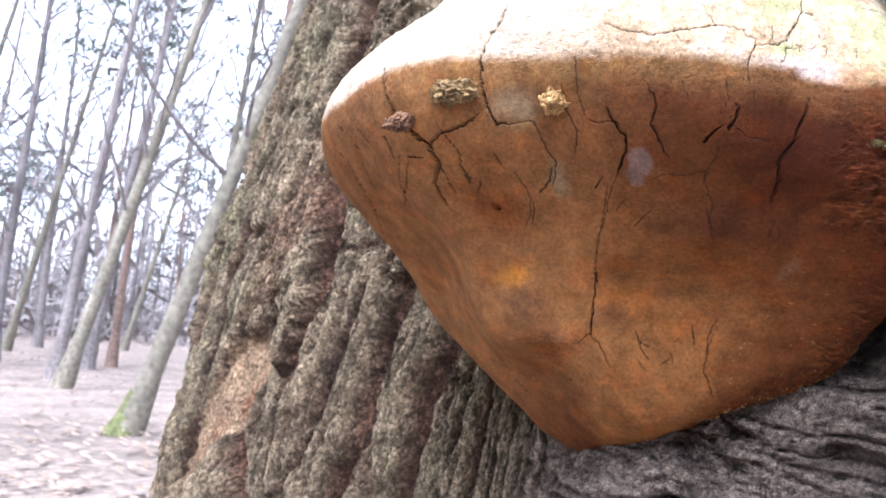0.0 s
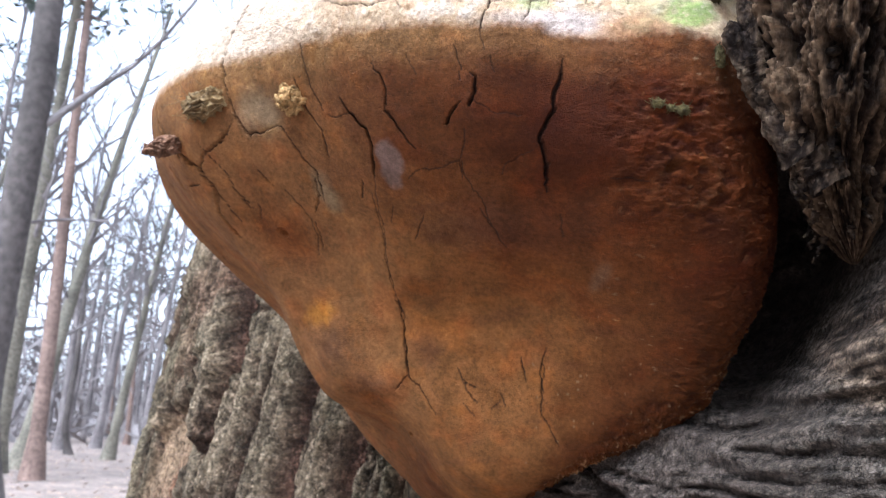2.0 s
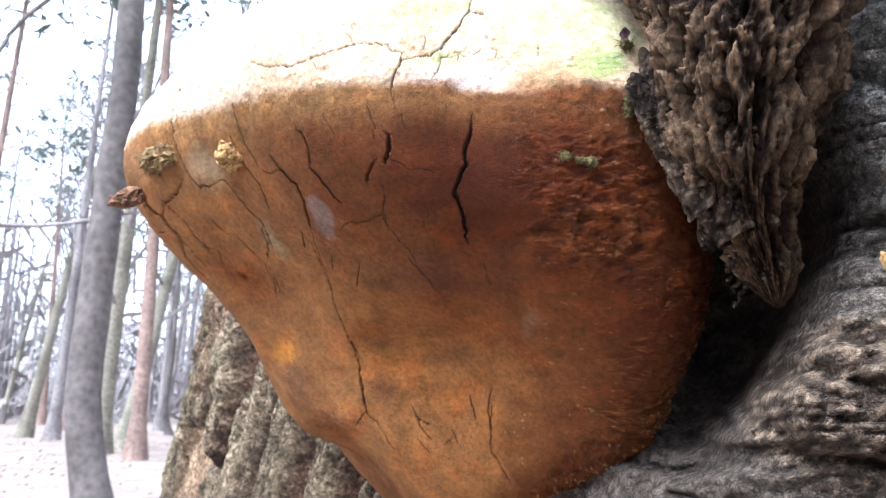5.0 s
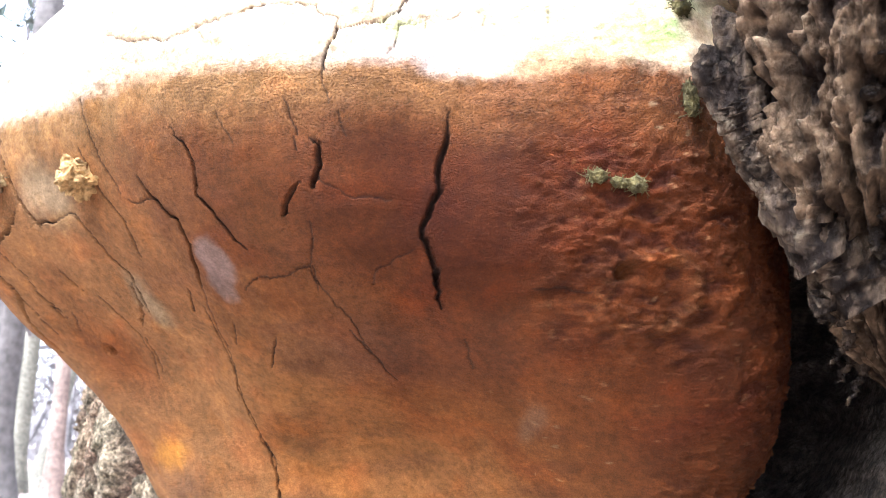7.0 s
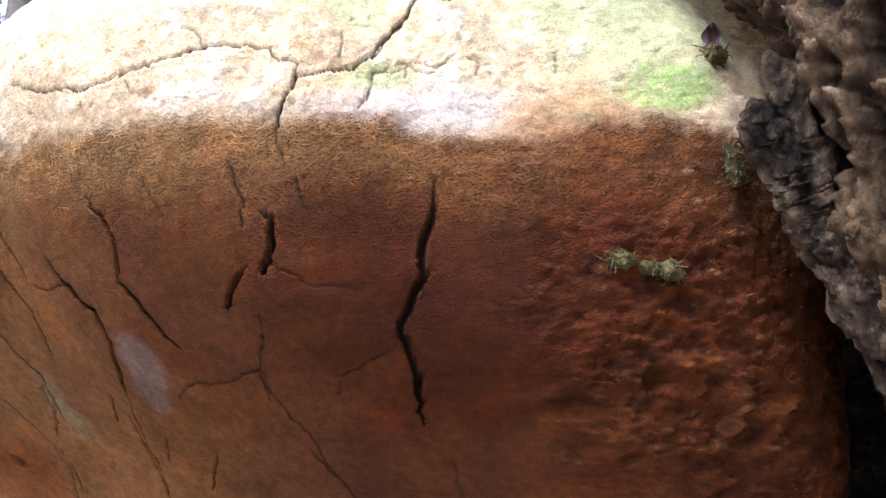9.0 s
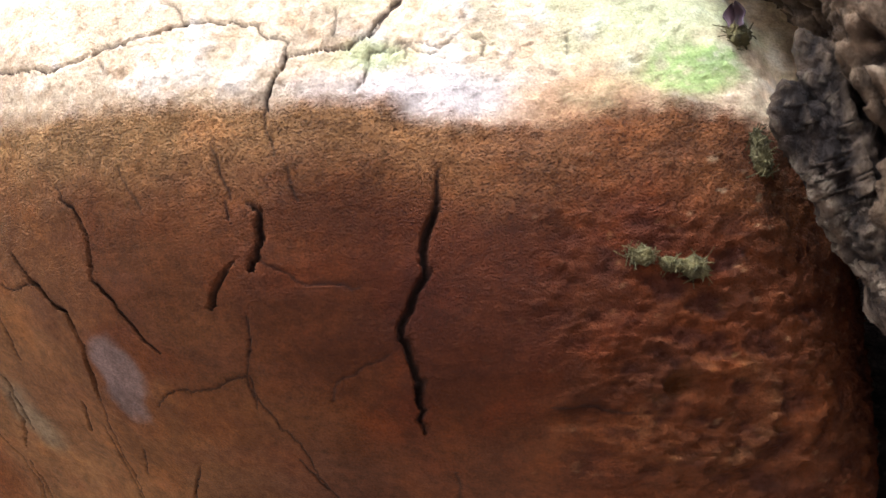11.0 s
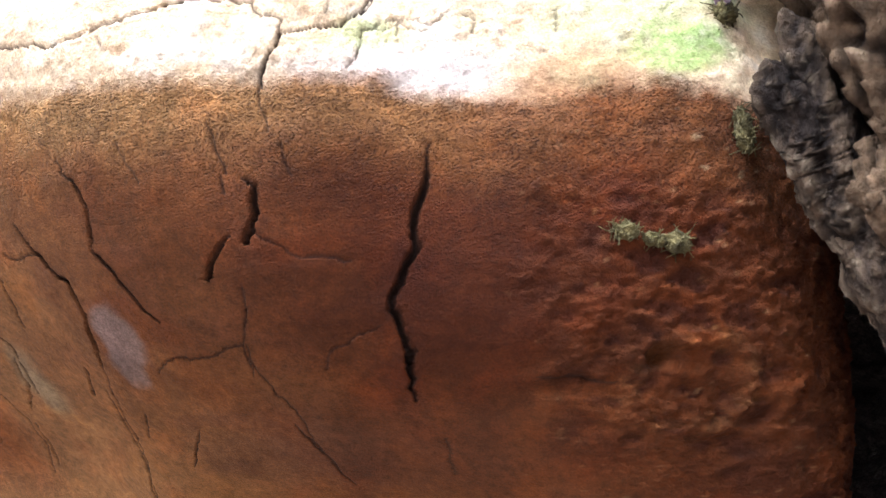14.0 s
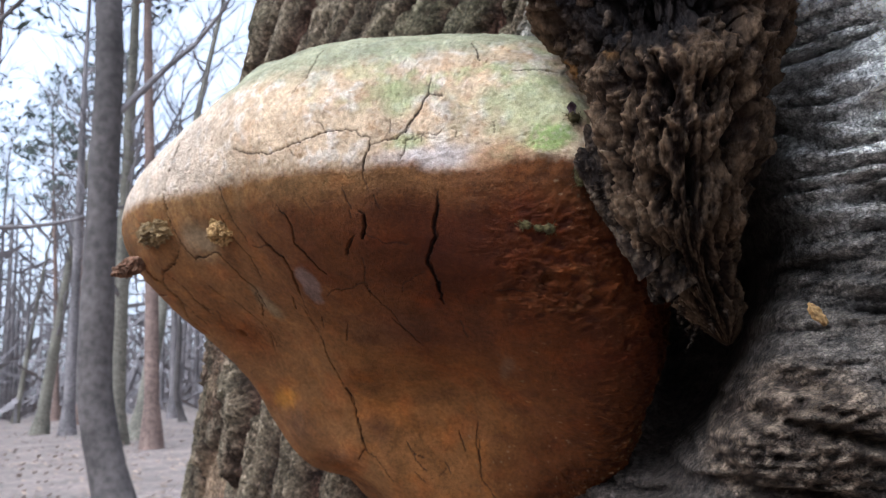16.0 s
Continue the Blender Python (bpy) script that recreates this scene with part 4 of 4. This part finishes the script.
crumbs("moss_tuft", 31.4, 9.9, 0.0011, M_MOSS, "green moss tuft beside the dark rotten wood", "moss", 5, reach=(0.0003, 0, -0.003), fibres=160)
crumbs("moss_tuft", 31.8, 16.3, 0.0015, M_MOSS, "green moss tuft under a purplish leaf scrap", "moss", 6, fibres=60)

# an ochre chip on the wood, modelled like one more crumb of frass
crumbs("ochre_clump", 0, 0, 0.0011, M_CRUMB, "small ochre chip stuck on the wrinkled grey wood", "frass", 7, reach=(0.002, 0, -0.003), at=(0.174, 0.234, 1.336))


def leaf_scrap(a, e):
    """A curled scrap of a dry leaf, with a raised rim."""
    s, t = (q.ravel() for q in np.meshgrid(np.linspace(-1, 1, 12), np.linspace(-1, 1, 16)))
    w = np.sqrt((1 - t**2).clip(0, 1)) * (1 + 0.2 * np.sin(5 * t)) + 0.05
    v = np.c_[0.0010 * s * w, -0.0009 * (s**2 + 0.6 * t**2) + 0.0003 * np.sin(4 * s), 0.0016 * t]
    f = grid_faces(16, 12)
    k = len(v)
    edge = np.r_[np.arange(12), np.arange(1, 16) * 12 + 11, 15 * 12 + np.arange(10, -1, -1), np.arange(14, 0, -1) * 12]
    nxt = np.roll(edge, -1)
    faces = np.concatenate([f, f[:, ::-1] + k, np.stack([edge, edge + k, nxt + k, nxt], -1)])
    ob = new("leaf_scrap", mesh_from("leaf_scrap", np.r_[v, v + np.array((0, 0.0003, 0))] + np.array(on_fungus(a, e, 0.0008)), faces, M_SCRAP))
    tagged(ob, "tiny curled purplish leaf scrap caught on green moss", "leaf")


leaf_scrap(31.8, 17.3)

# ---- the forest behind ----
def wood_tree(seed, dia, tall, lean, bark, kind, crooked=0.12):
    """A bare broadleaf tree or a pine, rooted at the origin."""
    r = np.random.default_rng(seed)
    k = np.linspace(0, 1, 16) if seed != 21 else np.linspace(0, 1, 40)
    bend = np.c_[lean * tall * k + crooked * np.sin(k * 5 + r.uniform(0, 6)) * k, crooked * np.sin(k * 4 + r.uniform(0, 6)) * k, tall * k - 0.1]
    if seed == 21:
        z = bend[:, 2]
        bend[:, 0] += 0.30 * (1 - z / 1.5).clip(0, 1) ** 1.5 + 0.075 * (z - 1.3).clip(0, 3) - lean * tall * k
    radii = dia / 2 * (1.0 - 0.8 * k) + dia * 0.35 * np.exp(-k * tall / 0.25)
    tv, tq = tube(bend, radii, 12)
    tv = tv + 0.03 * dia * fbm(tv / 0.12, 2, seed)[:, None]
    root = new("tree")
    under("trunk", mesh_from("trunk", tv, tq, bark), root)
    limbs, leaves = [], []
    first = 0.6 if kind == "pine" else 0.22
    for n in range(22 if kind == "pine" else 30):
        h = first + (0.97 - first) * r.uniform(0, 1) ** 0.8
        at = np.array([np.interp(h, k, bend[:, c]) for c in range(3)])
        turn, rise = r.uniform(0, 6.283), r.uniform(0.0, 0.5) if kind == "pine" else r.uniform(0.5, 1.1)
        length = tall * (0.10 + 0.16 * (1 - h)) * r.uniform(0.7, 1.3)
        way = np.array((np.cos(turn) * np.cos(rise), np.sin(turn) * np.cos(rise), np.sin(rise)))
        kk = np.linspace(0, 1, 7)[:, None]
        path = at + way * length * kk + np.array((0, 0, 0.25 * length)) * kk**2 + r.normal(0, 0.04 * length, (7, 3)) * kk
        limbs.append(tube(path, dia * 0.14 * (1 - h * 0.6) * (1 - 0.85 * kk[:, 0]) + 0.003, 5))
        for m in range(7 if kind != "pine" else 4):
            b = r.uniform(0.25, 1)
            p0 = path[int(b * 6)]
            w2 = way * 0.6 + r.normal(0, 0.55, 3) + np.array((0, 0, 0.35))
            l2 = length * r.uniform(0.2, 0.45)
            q2 = p0 + w2 * l2 * np.linspace(0, 1, 4)[:, None] + r.normal(0, 0.05 * l2, (4, 3)) * np.linspace(0, 1, 4)[:, None]
            limbs.append(tube(q2, np.linspace(0.010, 0.003, 4) * (0.6 + dia * 1.5), 3))
            if kind == "pine":
                c = q2[-1] + r.normal(0, 0.16, (18, 3)) * np.array((1.6, 1.6, 0.7)) * (tall / 15)
                leaves.append(c)
    v, q = joined(limbs)
    under("branchwork", mesh_from("branchwork", v, q, bark if kind == "pine" else M_TWIG), root)
    if leaves:
        c = np.concatenate(leaves)
        e1, e2 = r.normal(0, 0.10, (len(c), 3)) * tall / 15, r.normal(0, 0.03, (len(c), 3)) * tall / 15
        v = np.stack([c - e1, c + e2, c + e1, c - e2], 1).reshape(-1, 3)
        under("crown", mesh_from("crown", v, np.arange(len(v)).reshape(-1, 4), M_NEEDLE, smooth=False), root)
    return root


def plant(root, x, y, turn=0.0, size=1.0, label="", copy=True):
    m = Matrix.Translation((x, y, 0)) @ Matrix.Rotation(radians(turn), 4, "Z") @ Matrix.Scale(size, 4)
    ob = copy_thing(root, m) if copy else root
    if not copy:
        ob.matrix_basis = m
    tagged(ob, label)
    return ob


BARE = "bare grey-brown broadleaf tree standing in leaf litter"
PINE = "tall pine with a reddish upper trunk and dark green crown"
GROUP = "trees of the forest"
# the nearer trees stand where they are seen
near_trees = [(11, 0.25, 13, 0.30, M_MOSSY, "bare", -3.55, 10.72, 0), (12, 0.28, 14, 0.27, M_MOSSY, "bare", -6.9, 17.0, 0), (13, 0.32, 15, 0.04, M_TRUNK, "bare", -12.0, 24.8, 0),
              (14, 0.30, 15, 0.12, M_TRUNK, "bare", -9.05, 23.8, 20), (15, 0.24, 17, 0.05, M_PINE, "pine", -9.0, 25.5, 0), (16, 0.34, 15, 0.18, M_MOSSY, "bare", -16.84, 29.3, 0),
              (17, 0.32, 15, 0.10, M_TRUNK, "bare", -18.4, 34.4, 30), (18, 0.40, 16, 0.14, M_TRUNK, "bare", -23.9, 40.3, 0), (19, 0.45, 14, 0.22, M_MOSSY, "bare", -23.0, 27.5, 0),
              (20, 0.35, 16, 0.06, M_TRUNK, "bare", -23.15, 36.1, 0), (21, 0.35, 14, 0.03, M_DARK, "bare", -5.29, 7.22, 0), (22, 0.36, 17, 0.02, M_PINE, "pine", -12.2, 18.3, 0)]
models = []
for seed, dia, tall, lean, bark, kind, x, y, turn in near_trees:
    tree = wood_tree(seed, dia, tall, lean, bark, kind)
    tagged(tree, PINE if kind == "pine" else BARE, "tree", GROUP)
    models.append((tree, kind))
    plant(tree, x, y, turn, copy=False)
r = np.random.default_rng(77)
placed = [(x, y) for *_, x, y, _ in near_trees]
while len(placed) < 92:
    # from the 67th on: unseen trees behind the camera, added to dim the sky
    a, far = (radians(r.uniform(8, 52)), r.uniform(20, 75)) if len(placed) < 67 else (radians(r.uniform(62, 340)), r.uniform(7, 35))
    x, y = -math.sin(a) * far, math.cos(a) * far
    if min(math.hypot(x - u, y - v) for u, v in placed) < 1.6:
        continue
    placed.append((x, y))
    tree, kind = models[int(r.integers(1, 12))] if r.uniform() < 0.78 else models[(4, 11)[int(r.integers(0, 2))]]
    plant(tree, x, y, r.uniform(-60, 60), r.uniform(0.75, 1.15))

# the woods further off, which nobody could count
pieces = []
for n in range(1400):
    # trunks past the first 500 form an unseen ring that closes the place
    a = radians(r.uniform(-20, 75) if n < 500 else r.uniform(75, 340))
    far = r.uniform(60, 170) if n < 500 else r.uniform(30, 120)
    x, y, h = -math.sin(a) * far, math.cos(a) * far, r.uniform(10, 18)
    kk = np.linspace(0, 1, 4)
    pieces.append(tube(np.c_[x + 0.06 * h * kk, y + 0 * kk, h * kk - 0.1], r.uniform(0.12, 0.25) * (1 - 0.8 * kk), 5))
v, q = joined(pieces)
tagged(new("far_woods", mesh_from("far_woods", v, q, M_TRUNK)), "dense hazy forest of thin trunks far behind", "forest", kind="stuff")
# the last 12000 twigs are an unseen ring, made wider to block sky light
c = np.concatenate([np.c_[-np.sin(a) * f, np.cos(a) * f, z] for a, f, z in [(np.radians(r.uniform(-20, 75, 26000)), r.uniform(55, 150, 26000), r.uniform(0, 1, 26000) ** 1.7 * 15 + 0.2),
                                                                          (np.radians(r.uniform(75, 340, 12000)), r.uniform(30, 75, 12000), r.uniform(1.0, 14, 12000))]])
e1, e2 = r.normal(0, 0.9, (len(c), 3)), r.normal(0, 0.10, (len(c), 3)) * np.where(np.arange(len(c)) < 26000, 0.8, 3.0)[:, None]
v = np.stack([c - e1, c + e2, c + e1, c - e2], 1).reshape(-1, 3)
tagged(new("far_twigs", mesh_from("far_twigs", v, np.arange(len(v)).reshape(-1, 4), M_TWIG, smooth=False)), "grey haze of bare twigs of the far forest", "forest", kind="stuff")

# green moss round the foot of the nearest leaning tree
kk = np.linspace(0, 1, 14)
v, q = tube(np.c_[0.30 * 0.55 * kk - 0.02, 0 * kk, 0.55 * kk - 0.05], (0.125 + 0.10 * np.exp(-kk * 0.5 / 0.25)) * (1.10 - 0.16 * kk), 40)
v = v + np.c_[fbm(v / 0.07, 3, 301), fbm(v / 0.07, 3, 302), fbm(v / 0.2, 2, 303)] * 0.03
under("moss", mesh_from("moss", v, q, M_GREEN), models[0][0], "soft green moss on the trunk's foot")

# a thin bare limb that crosses the nearest slender trunk
kk = np.linspace(0, 1, 30)[:, None]
path = np.array((-1.6, -1.1, 2.76)) * (1 - kk) + np.array((0.75, 0.52, 3.12)) * kk + np.c_[0 * kk, 0 * kk, 0.05 * np.sin(kk * 9)]
v, q = tube(path, np.linspace(0.030, 0.012, 30), 8)
under("limb", mesh_from("limb", v, q, M_TWIG), models[10][0], "thin bare grey limb")

# a drooping side limb of the same tree
kk = np.linspace(0, 1, 30)[:, None]
path = np.array((0.10, -0.02, 6.20)) * (1 - kk) + np.array((-0.82, -0.84, 4.00)) * kk + np.c_[0.05 * np.sin(kk * 7), 0 * kk, 0.06 * np.sin(kk * 11)]
v, q = tube(path, np.linspace(0.036, 0.014, 30), 8)
under("limb", mesh_from("limb", v, q, M_DARK), models[10][0], "drooping bare grey limb")
